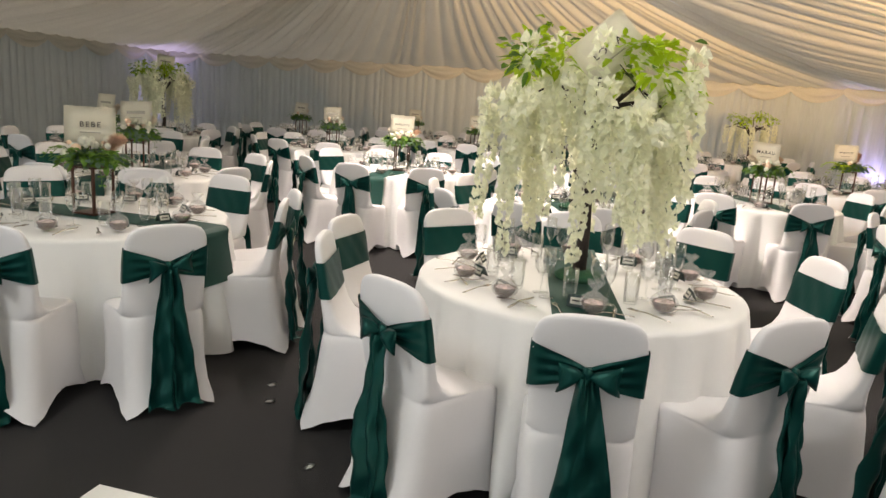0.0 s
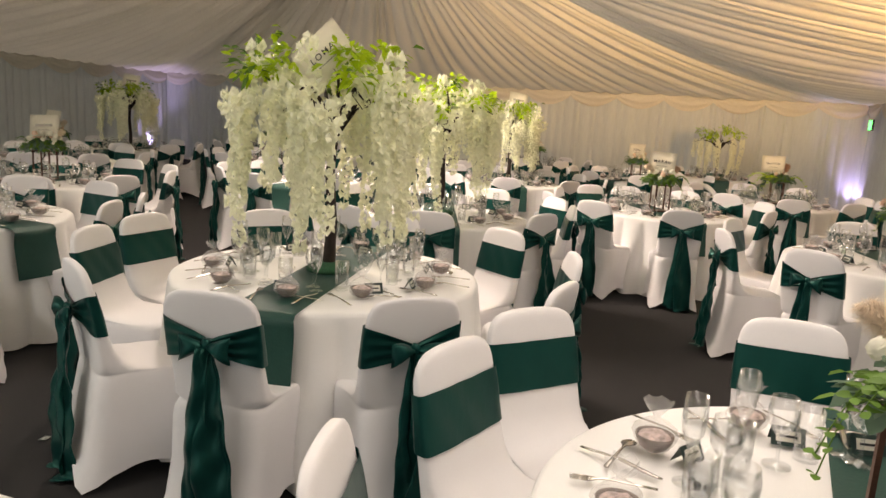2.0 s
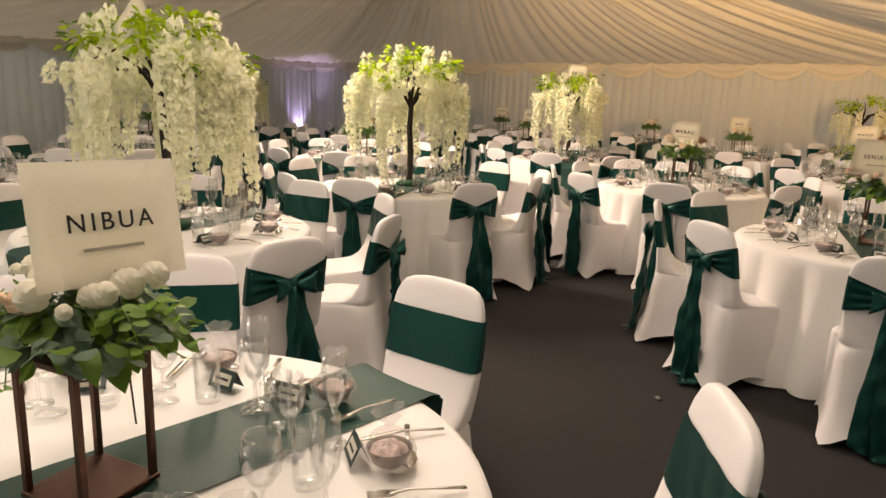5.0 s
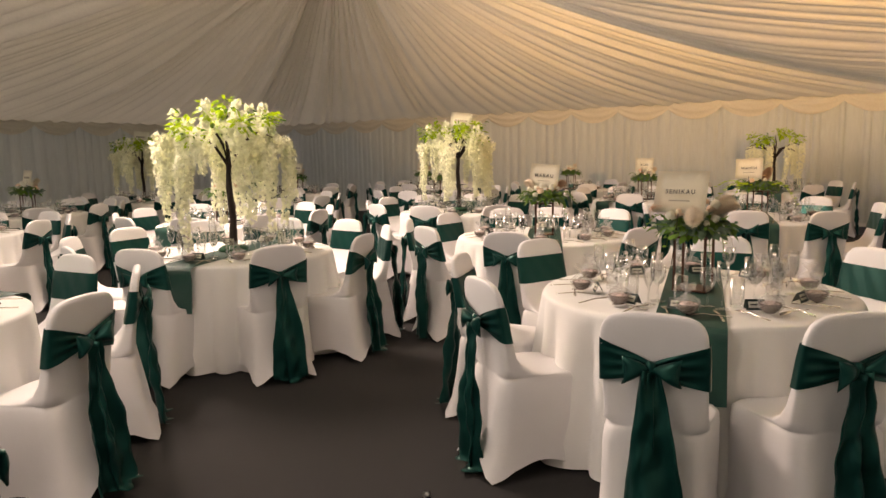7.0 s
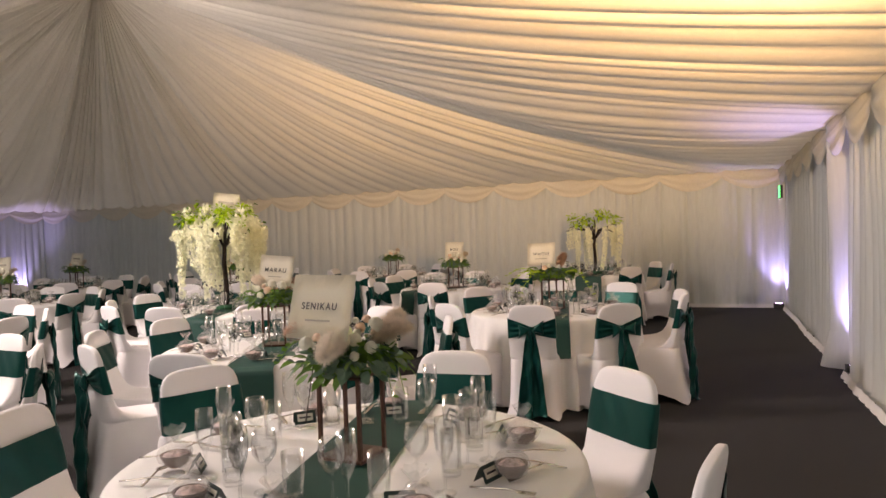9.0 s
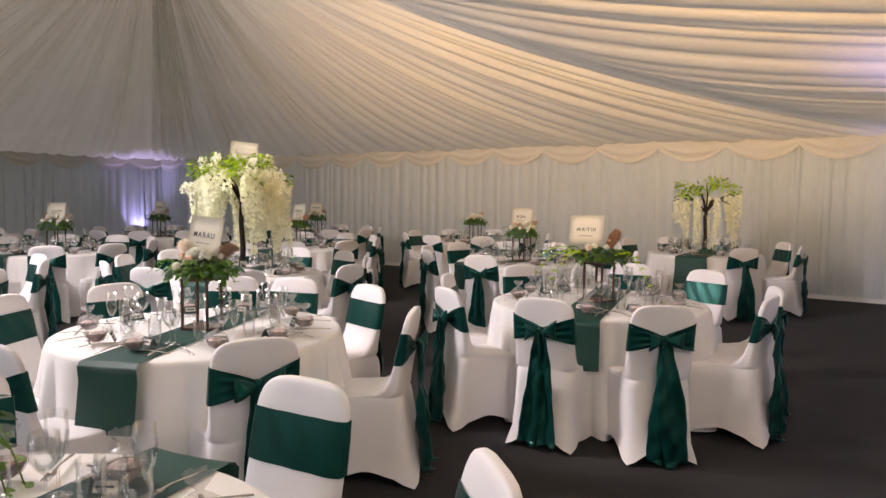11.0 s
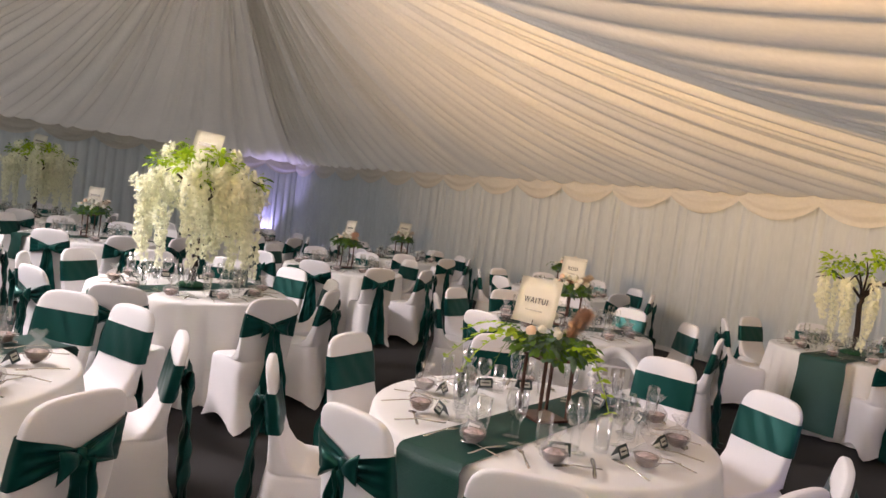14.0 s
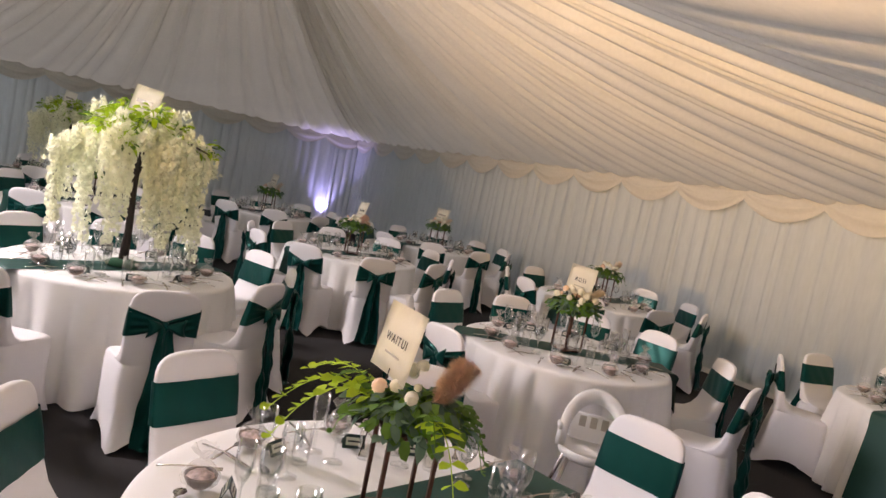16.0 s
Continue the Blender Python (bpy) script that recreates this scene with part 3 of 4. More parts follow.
def cutlery(kind):
    bm = bmesh.new()
    if kind == "knife":
        wid = [(0, 0.006), (0.03, 0.008), (0.09, 0.005), (0.1, 0.006), (0.11, 0.009), (0.17, 0.010), (0.2, 0.008), (0.215, 0.002)]
    elif kind == "fork":
        wid = [(0, 0.007), (0.04, 0.006), (0.11, 0.003), (0.135, 0.006), (0.145, 0.012), (0.155, 0.012)]
    else:
        wid = [(0, 0.007), (0.04, 0.006), (0.11, 0.003), (0.125, 0.007), (0.14, 0.016), (0.16, 0.019), (0.178, 0.013), (0.186, 0.003)]
    top = [[(-w, y - 0.1, 0.006 + 0.008 * math.sin(math.pi * y / 0.2) ** 2), (0, y - 0.1, 0.0085 + (-0.005 if kind == "spoon" and y > 0.13 else 0.0) + 0.008 * math.sin(math.pi * y / 0.2) ** 2), (w, y - 0.1, 0.006 + 0.008 * math.sin(math.pi * y / 0.2) ** 2), (0, y - 0.1, 0.003 + (-0.003 if kind == "spoon" and y > 0.13 else 0) + 0.008 * math.sin(math.pi * y / 0.2) ** 2)] for y, w in wid]
    grid(top, closed_v=True, caps=True, bm=bm)
    if kind == "fork":
        for x in (-0.0095, -0.003, 0.003, 0.0095):
            box(bm, x - 0.0016, x + 0.0016, 0.052, 0.095, 0.009, 0.011)
    return mesh(kind, bm, STEEL)


CUTLERY = {k: cutlery(k) for k in ("knife", "fork", "spoon")}


def favour_proto(k):
    r2 = random.Random(k + 9)
    f = empty("favour_bowl", label="coconut shell favour bowl of sweets wrapped in cellophane", category="bowl", group="favours at the place settings")
    part("shell", lathe([(0.0, 0.0), (0.02, 0.001), (0.036, 0.014), (0.046, 0.034), (0.048, 0.044), (0.045, 0.044), (0.042, 0.034), (0.03, 0.018), (0.0, 0.012)], 16), COCONUT, f)
    bm = bmesh.new()
    rows = []
    for i in range(6):
        ph = math.pi / 2 * i / 5
        rows.append([(0.041 * math.cos(ph) * math.cos(t) * (1 + 0.1 * math.sin(5 * t + k)), 0.041 * math.cos(ph) * math.sin(t), 0.034 + 0.017 * math.sin(ph) * (1 + 0.2 * math.sin(4 * t + 3 * ph))) for t in (2 * math.pi * q / 14 for q in range(14))])
    part("sweets", grid(rows, closed_v=True), SWEETS, f, "pink and white wrapped sweets")
    rows = []
    for r, z in [(0.03, 0.003), (0.047, 0.02), (0.054, 0.04), (0.048, 0.06), (0.028, 0.078), (0.008, 0.09), (0.010, 0.096), (0.026, 0.115), (0.036, 0.13)]:
        rows.append([(r * math.cos(t) * (1 + 0.16 * math.sin(7 * t + k + z * 50)), r * math.sin(t) * (1 + 0.16 * math.sin(5 * t + 2 * k)), z + 0.006 * math.sin(6 * t + k) * (z > 0.1)) for t in (2 * math.pi * q / 18 for q in range(18))])
    part("cellophane", grid(rows, closed_v=True), FILM, f, "gathered clear cellophane wrap", smooth=False)
    return f


def place_card_proto():
    c = empty("place_card", label="small dark green tented place card with a cream label", category="place card", group="place cards")
    bm = bmesh.new()
    vs = [[(-0.042, -0.022, 0.0), (0, -0.0225, 0.0), (0.042, -0.022, 0.0)], [(-0.042, 0, 0.046), (0, 0, 0.046), (0.042, 0, 0.046)], [(-0.042, 0.022, 0.0), (0, 0.0225, 0.0), (0.042, 0.022, 0.0)]]
    grid(vs, bm=bm)
    part("card", bm, DARKGREEN, c, smooth=False)
    bm = bmesh.new()
    nrm = Vector((0, 0.046, 0.022)).normalized() * 0.001
    for s in (-1, 1):
        q = [Vector((x, s * (0.022 - 0.022 * f), 0.046 * f)) + Vector((0, s * nrm.y, nrm.z)) for x, f in ((-0.03, 0.22), (0.03, 0.22), (0.03, 0.78), (-0.03, 0.78))]
        bm.faces.new([bm.verts.new(p) for p in q])
    lab = part("label", bm, CARD, c, "cream label", smooth=False)
    bm = bmesh.new()
    for s in (-1, 1):
        q = [Vector((x, s * (0.022 - 0.022 * f), 0.046 * f)) + Vector((0, s * nrm.y * 2, nrm.z * 2)) for x, f in ((-0.022, 0.44), (0.022, 0.44), (0.022, 0.56), (-0.022, 0.56))]
        bm.faces.new([bm.verts.new(p) for p in q])
    part("writing", bm, INK, lab, smooth=False)
    return c


favours = [favour_proto(k) for k in range(3)]
card0 = place_card_proto()
fresh = {}


def put(ob, m):
    """The thing itself the first time, a copy after that."""
    if ob.name not in fresh:
        fresh[ob.name] = True
        ob.matrix_basis = m
        return ob
    return copy_thing(ob, m)


def place_setting(cx, cy, ang, r2, full):
    def at(r, side, turn=0.0, z=TABLE_H + 0.002):
        a = radians(ang)
        return pose(cx + r * math.cos(a) - side * math.sin(a), cy + r * math.sin(a) + side * math.cos(a), z, 0, 0, ang + 90 + turn)
    z = TABLE_H + 0.012
    put(favours[r2.randrange(3)], at(0.575 + r2.uniform(-0.02, 0.02), r2.uniform(-0.03, 0.03), r2.uniform(0, 360), z))
    put(card0, at(0.50 + r2.uniform(-0.02, 0.02), r2.uniform(-0.06, 0.06), r2.uniform(-25, 25), z))
    for kind, side in (("knife", 0.12), ("fork", -0.12)) + ((("spoon", 0.07),) if full else ()):
        ob = thing(kind, CUTLERY[kind], STEEL, "stainless steel " + kind + " beside the place setting", kind, "cutlery on the tables")
        ob.matrix_basis = at(0.60 + r2.uniform(-0.02, 0.02), side + r2.uniform(-0.02, 0.02), r2.uniform(-12, 12) + (90 if kind == "spoon" else 0) + (180 if r2.random() < 0.02 else 0), z - 0.004)
    kinds = [("tumbler", 0.40, -0.05), ("wine_glass", 0.38, 0.06)] + ([("champagne_flute", 0.45, 0.11)] if full else [])
    for kind, r, side in kinds:
        me, lab = GLASSES[kind]
        ob = thing(kind, me, GLASS, lab, "glass", "glasses on the tables")
        ob.matrix_basis = at(r + r2.uniform(-0.025, 0.025), side + r2.uniform(-0.02, 0.02), 0, z - 0.003)


# ---- centrepieces ----
def leaf(bm, p, d, length, width, r2, droop=0.2):
    d = d.normalized()
    side = d.cross(Vector((0, 0, 1)))
    side = side.normalized() if side.length > 0.05 else Vector((1, 0, 0))
    side = (side + Vector((0, 0, r2.uniform(-0.7, 0.7)))).normalized()
    up, fall = Vector((0, 0, 1)), -droop * length
    tip = p + d * length + up * fall
    m1, m2 = p + d * length * 0.35 + up * 0.05 * length, p + d * length * 0.72 + up * (0.02 * length + fall * 0.45)
    v = [bm.verts.new(q) for q in (p, m1 + side * width * 0.48, m2 + side * width * 0.42, tip, m2 - side * width * 0.42, m1 - side * width * 0.48, m1 - up * 0.1 * width, m2 - up * 0.1 * width)]
    for f in ((0, 1, 6), (1, 2, 7, 6), (2, 3, 7), (3, 4, 7), (4, 5, 6, 7), (5, 0, 6)):
        bm.faces.new([v[i] for i in f])



def strand_mesh(seed, length):
    """A hanging strand: whorls of two-petalled florets, loose near the top and small at the tip."""
    r2 = random.Random(seed + 200)
    bm = bmesh.new()
    whorls = int(length / 0.026)
    for i in range(whorls):
        f = i / whorls
        z = -f * length
        bend = 0.03 * f * math.sin(5 * f + seed)
        count = 5 if f < 0.6 else 4
        for q in range(count):
            if r2.random() < 0.16:
                continue
            a = 6.283 * q / count + i * 0.9 + r2.uniform(-0.4, 0.4)
            out = Vector((math.cos(a), math.sin(a), r2.uniform(-0.5, 0.35))).normalized()
            rad = (0.048 - 0.024 * f) * (0.6 + 0.4 * min(1, 8 * f)) * r2.uniform(0.6, 1.15)
            s = r2.uniform(0.021, 0.031) * (1 - 0.25 * f)
            p = Vector((bend, 0, z + r2.uniform(-0.01, 0.01))) + out * rad
            t1 = out.cross(Vector((0, 0, 1))).normalized()
            t2 = out.cross(t1)
            # an upright petal and two folded wings
            base = bm.verts.new(p - out * s * 0.7)
            lo = bm.verts.new(p - t2 * s * -0.9 + out * s * 0.5)
            for sg in (-1, 1):
                wing = bm.verts.new(p + t1 * sg * s * r2.uniform(0.75, 1.05) + out * s * r2.uniform(0.0, 0.6) + t2 * s * r2.uniform(-0.3, 0.3))
                top = bm.verts.new(p + t1 * sg * s * 0.5 - t2 * s * r2.uniform(0.8, 1.2) + out * s * 0.1)
                bm.faces.new((base, lo, wing))
                bm.faces.new((base, wing, top))
    tube([(0, 0, 0), (0.016 * math.sin(2 + seed), 0, -length * 0.5), (0.016 * math.sin(4 + seed), 0, -length)], 0.002, 3, bm)
    return mesh("blossom_strand", bm, BLOSSOM, smooth=False)


STRANDS = [strand_mesh(k, l) for k, l in enumerate((0.42, 0.5, 0.58, 0.66, 0.72, 0.36))]
SPRIGS = [strand_mesh(k + 9, l) for k, l in enumerate((0.14, 0.22))]


def tree_proto(seed, lush, radius, top):
    """A tabletop blossom tree. Heights are from the table top."""
    r2 = random.Random(seed + 31)
    t = empty("blossom_tree", label="tabletop blossom tree with hanging white wisteria strands" if lush > 20 else "tabletop tree with green leaves and a few pale wisteria strands", category="centrepiece", group="tree centrepieces")
    bend = [(0, 0, 0.02), (0.008, 0.004, 0.25), (-0.008, 0.0, 0.5), (0.006, -0.006, top - 0.38), (0.0, 0.0, top - 0.3)]
    trunk = part("trunk", tube(bend, [0.034, 0.026, 0.024, 0.022, 0.022], 9), BARK, t, "dark brown twisted trunk")
    tips = []
    for k in range(9):
        a = k * 2.4 + r2.uniform(-0.3, 0.3)
        rr = radius * r2.uniform(0.55, 0.95)
        z = top - 0.14 + r2.uniform(-0.06, 0.06)
        b = [(0, 0, top - 0.36), (0.3 * rr * math.cos(a), 0.3 * rr * math.sin(a), top - 0.2), (0.7 * rr * math.cos(a), 0.7 * rr * math.sin(a), z), (rr * math.cos(a), rr * math.sin(a), z - 0.05)]
        part("branch", tube(b, [0.015, 0.011, 0.008, 0.004], 6), BARK, t)
        tips.append(b)
    b = [(0, 0, top - 0.35), (0.02, 0.01, top - 0.1), (0.0, 0.02, top + 0.03)]
    part("branch", tube(b, [0.015, 0.01, 0.004], 6), BARK, t)
    bm, bm2 = bmesh.new(), bmesh.new()
    # leaf clumps standing out of the crown, uneven in height
    clumps = []
    for k in range(14 if lush > 20 else 13):
        a = k * 2.4 + r2.uniform(-0.5, 0.5)
        rr = radius * math.sqrt((k + 0.5) / (14 if lush > 20 else 13)) * r2.uniform(0.7, 0.96)
        clumps.append((a, rr, top + 0.04 - 0.2 * (rr / radius) ** 2 + r2.uniform(-0.06, 0.07), r2.uniform(0.045, 0.085)))
    for k, (a, rr, zz, size) in enumerate(clumps):
        for q in range(int((600 if lush > 20 else 420) * size)):
            o = Vector((r2.gauss(0, 1), r2.gauss(0, 1), r2.gauss(0, 0.8)))
            p = Vector((rr * math.cos(a), rr * math.sin(a), zz)) + o * size * 0.55
            d = Vector((o.x + 0.6 * math.cos(a), o.y + 0.6 * math.sin(a), o.z * 0.5 + r2.uniform(-0.5, 0.6)))
            leaf(bm if r2.random() < ((0.4 if k % 3 == 0 else 0.12) if lush > 20 else 0.15) else bm2, p, d, r2.uniform(0.045, 0.08), r2.uniform(0.025, 0.042), r2, r2.uniform(0, 0.5))
    # a leafy shoot at the very top
    for q in range(26):
        f = q / 26
        p = Vector((0.05 + 0.02 * math.sin(5 * f), 0.03, top + 0.02 + 0.13 * f))
        leaf(bm2, p, Vector((math.cos(q * 2.4), math.sin(q * 2.4), 0.7)), 0.05 - 0.02 * f, 0.026, r2, 0.2)
    tagged(part("leaves", bm, LEAF, t, "green leaves"), kind="stuff")
    tagged(part("fresh_leaves", bm2, FRESH, t, "bright green leaves"), kind="stuff")
    for k in range(lush):
        group_at = k % 9
        a = group_at * 0.698 + 0.5 * math.sin(group_at * 2.3 + seed) * 0.4 + r2.uniform(-0.3, 0.3)
        rr = radius * (0.62 + 0.36 * ((group_at * 5) % 9) / 8) * r2.uniform(0.78, 1.14)
        zz = top - 0.03 - 0.17 * (rr / radius) ** 2 + r2.uniform(-0.09, 0.05)
        me = STRANDS[(group_at * 7 + (k // 9) * 2 + r2.randrange(3)) % 6]
        part("blossom_strand", me, BLOSSOM, t, m=pose(rr * math.cos(a), rr * math.sin(a), zz, r2.uniform(-5, 5), r2.uniform(-5, 5), r2.uniform(0, 360)))
    if lush > 20:
        for k in range(36):
            a, rr = k * 2.4 + 1.1, radius * 1.0 * math.sqrt((k + 1) / 36)
            zz = top + 0.0 - 0.18 * (rr / radius) ** 2 + r2.uniform(-0.05, 0.05)
            part("blossom_strand", SPRIGS[k % 2], BLOSSOM, t, m=pose(rr * math.cos(a), rr * math.sin(a), zz, -math.sin(a) * 40 + r2.uniform(-20, 20), math.cos(a) * -40 + r2.uniform(-20, 20), 40 * k))
        for k in range(7):
            a, rr = k * 2.4 + 0.8, radius * r2.uniform(0.2, 0.6)
            zz = top - 0.05 - 0.15 * (rr / radius) ** 2
            part("blossom_strand", STRANDS[(5, 0, 1)[k % 3]], BLOSSOM, t, m=pose(rr * math.cos(a), rr * math.sin(a), zz, r2.uniform(-6, 6), r2.uniform(-6, 6), 40 * k) @ Matrix.Diagonal((0.9, 0.9, 0.85, 1)))
        for k in range(6):
            a, rr = k * 1.05 + 0.4, radius * r2.uniform(0.35, 0.9)
            zz = top - 0.02 - 0.16 * (rr / radius) ** 2
            part("blossom_strand", SPRIGS[k % 2], BLOSSOM, t, m=pose(rr * math.cos(a), rr * math.sin(a), zz + 0.17, r2.uniform(-14, 14), r2.uniform(-14, 14), 40 * k))
    part("moss_base", lathe([(0.0, 0.0), (0.11, 0.0), (0.115, 0.018), (0.09, 0.035), (0.05, 0.045), (0.0, 0.05)], 18), MOSS, t, "green moss base")
    return t


def posy_proto(seed, plumes, ferns=()):
    """A low arrangement of leaves, roses and pampas on a brown metal stand."""
    r2 = random.Random(seed + 77)
    t = empty("flower_stand", label="brown metal stand with roses, eucalyptus and pampas grass", category="centrepiece", group="flower stand centrepieces")
    stand = part("stand", box(bmesh.new(), -0.085, 0.085, -0.085, 0.085, 0.0, 0.012, 0.003), COPPER, t, "brown metal stand", smooth=False)
    pm = bmesh.new()
    box(pm, -0.006, 0.006, -0.006, 0.006, 0.012, 0.27)
    pm = mesh("post", pm, COPPER, False)
    for x in (-0.075, 0.075):
        for y in (-0.075, 0.075):
            part("post", pm, COPPER, stand, m=pose(x, y, 0))
    bm = bmesh.new()
    box(bm, -0.085, 0.085, -0.085, 0.085, 0.27, 0.28)
    part("plate", bm, COPPER, stand, smooth=False)
    bm, bm2 = bmesh.new(), bmesh.new()
    for k in range(480):
        a = r2.uniform(0, 6.28)
        el = r2.uniform(-0.5, 1.1)
        rr = r2.uniform(0.07, 0.165) * (1.15 if el < 0.2 else 0.8)
        p = Vector((rr * math.cos(a) * math.cos(el), rr * math.sin(a) * math.cos(el), 0.33 + rr * 0.5 * math.sin(el)))
        d = Vector((math.cos(a) + r2.uniform(-0.6, 0.6), math.sin(a) + r2.uniform(-0.6, 0.6), r2.uniform(-0.7, 0.5)))
        leaf(bm if r2.random() < 0.55 else bm2, p, d, r2.uniform(0.034, 0.062), r2.uniform(0.024, 0.042), r2, r2.uniform(0, 0.6))
    tagged(part("foliage", bm, LEAF, t, "green leaves"), kind="stuff")
    tagged(part("eucalyptus", bm2, EUCALYPT, t, "grey-green eucalyptus leaves"), kind="stuff")
    # fern sprays
    for k in range(6 + len(ferns)):
        bm = bmesh.new()
        a, reach = ferns[k] if k < len(ferns) else (r2.uniform(0, 6.28), r2.uniform(0.1, 0.19))
        drop = r2.uniform(-0.05, 0.2)
        pts = [Vector((math.cos(a) * (0.1 + reach * f), math.sin(a) * (0.1 + reach * f), 0.33 + 0.06 * math.sin(3 * f) - drop * f * f)) for f in (i / 9 for i in range(10))]
        tube(pts, 0.0018, 3, bm)
        for i, p in enumerate(pts[1:]):
            for s in (-1, 1):
                leaf(bm, p, Vector((math.cos(a + s * 1.1), math.sin(a + s * 1.1), 0.1)), (0.07 if k < len(ferns) else 0.045) * (1 - 0.06 * i), 0.034 if k < len(ferns) else 0.02, r2, 0.2)
        part("fern_spray", bm, FRESH if k < len(ferns) else LEAF, t)
    # roses: nested petals that close over a bud
    for k in range(8 if len(ferns) > 3 else 21):
        bm = bmesh.new()
        s = r2.uniform(0.017, 0.027) if k % 3 else r2.uniform(0.010, 0.015)
        lathe([(0.0, 0.0), (0.6 * s, 0.3 * s), (0.8 * s, 0.9 * s), (0.55 * s, 1.4 * s), (0.0, 1.6 * s)], 8, bm)
        # cupped petals laid over the bud like shingles
        for q in range(15):
            th, ph = 0.2 + 1.75 * math.sqrt(q / 15), q * 2.4
            axis = Vector((math.sin(th) * math.cos(ph), math.sin(th) * math.sin(ph), math.cos(th)))
            east = Vector((-math.sin(ph), math.cos(ph), 0))
            north = axis.cross(east)
            rows = []
            for i in range(4):
                e = i / 3 * 2 - 1
                flare = 1 + 0.2 * max(0.0, -e) ** 2
                rows.append([Vector((0, 0, 0.8 * s)) + (axis + north * e * 0.6 + east * w * (0.75 - 0.2 * abs(e))).normalized() * s * (0.9 + 0.014 * q) * flare * (1 - 0.05 * w * w) for w in (-1, -0.4, 0.4, 1)])
            grid(rows, bm=bm)
        a = k * 2.4 + r2.uniform(-0.3, 0.3)
        rr = 0.14 * math.sqrt((k + 0.5) / (14 if len(ferns) > 3 else 21))
        part("rose", bm, PEACH if k % 4 == 3 else ROSE, t, "peach rose" if k % 4 == 3 else "cream rose", m=pose(rr * math.cos(a), rr * math.sin(a), 0.43 - rr * 0.5 + r2.uniform(-0.02, 0.04), -math.sin(a) * rr * 300, math.cos(a) * rr * 300, 0))
    # soft pampas plumes
    for k, (a, lean, rusty) in enumerate(plumes):
        bm = bmesh.new()
        way = Vector((math.cos(a) * lean, math.sin(a) * lean, 1)).normalized()
        base = Vector((math.cos(a) * 0.07, math.sin(a) * 0.07, 0.37))
        side = way.cross(Vector((0.3, 0.2, 1))).normalized()
        for i in range(4600):
            f = r2.random() ** 0.9
            p = base + way * f * 0.17 + Vector((0, 0, -0.05 * f * f * lean))
            e = r2.uniform(0, 6.28)
            o = (side * math.cos(e) + way.cross(side) * math.sin(e)).normalized()
            ln = 0.054 * math.sqrt(math.sin(math.pi * (0.08 + 0.8 * f))) * r2.uniform(0.5, 1.1)
            m1 = p + (o + way * r2.uniform(0.2, 1.0)).normalized() * ln * 0.6
            q = m1 + (o * r2.uniform(0.3, 1) + way * r2.uniform(0, 0.7) - Vector((0, 0, 0.4))).normalized() * ln * 0.5
            w = o.cross(way).normalized() * 0.0009
            v = [bm.verts.new(x) for x in (p - w, p + w, m1 + w, m1 - w, q)]
            bm.faces.new((v[0], v[1], v[2], v[3]))
            bm.faces.new((v[3], v[2], v[4]))
        tagged(part("pampas_plume", bm, RUST if rusty else PAMPAS, t, "feathery rust pampas plume" if rusty else "feathery beige pampas plume", smooth=False), kind="stuff")
    return t


def name_card(text, m, size=(0.272, 0.212), stick=0.26, wide=1.0):
    c = empty("table_name_card", m, label="cream table name card on a stick" + (' reading "%s"' % text if text else " with faint lettering"), category="name card", group="table name cards")
    w, h = size
    bm = bmesh.new()
    rows = []
    for j in range(5):
        z = h * j / 4
        rows.append([((i / 6 - 0.5) * w, 0.006 * math.sin(i / 6 * math.pi) + 0.004 * j / 4, z) for i in range(7)])
    grid(rows, bm=bm)
    bmesh.ops.solidify(bm, geom=bm.faces[:], thickness=0.0015)
    panel = part("card", bm, CARD, c)
    for face in (1, -1):
        turn = pose(0, -0.004 if face > 0 else 0.012, h * 0.5, 90, 0, 0 if face > 0 else 180)
        if text:
            cu = bpy.data.curves.new("lettering", "FONT")
            cu.body, cu.align_x, cu.align_y = text, "CENTER", "CENTER"
            cu.size, cu.space_character, cu.extrude, cu.offset = min(0.044, 0.235 / len(text) * 0.94), 1.3, 0.0004, 0.0002
            cu.materials.append(INK)
            lt = new("lettering", cu)
            lt.parent, lt.matrix_basis = panel, turn
        bm = bmesh.new()
        for x0, x1, z0, z1 in ((-0.055, 0.055, -0.048, -0.042),) + (() if text else ((-0.08, 0.08, -0.012, 0.014),)):
            box(bm, x0, x1, z0, z1, -0.0004, 0.0004)
        part("lettering", bm, FAINT, panel, smooth=False, m=turn)
    part("stick", tube([(0, 0.006, 0.02), (0, 0.006, -stick)], 0.002, 5), BARK, c)
    return c


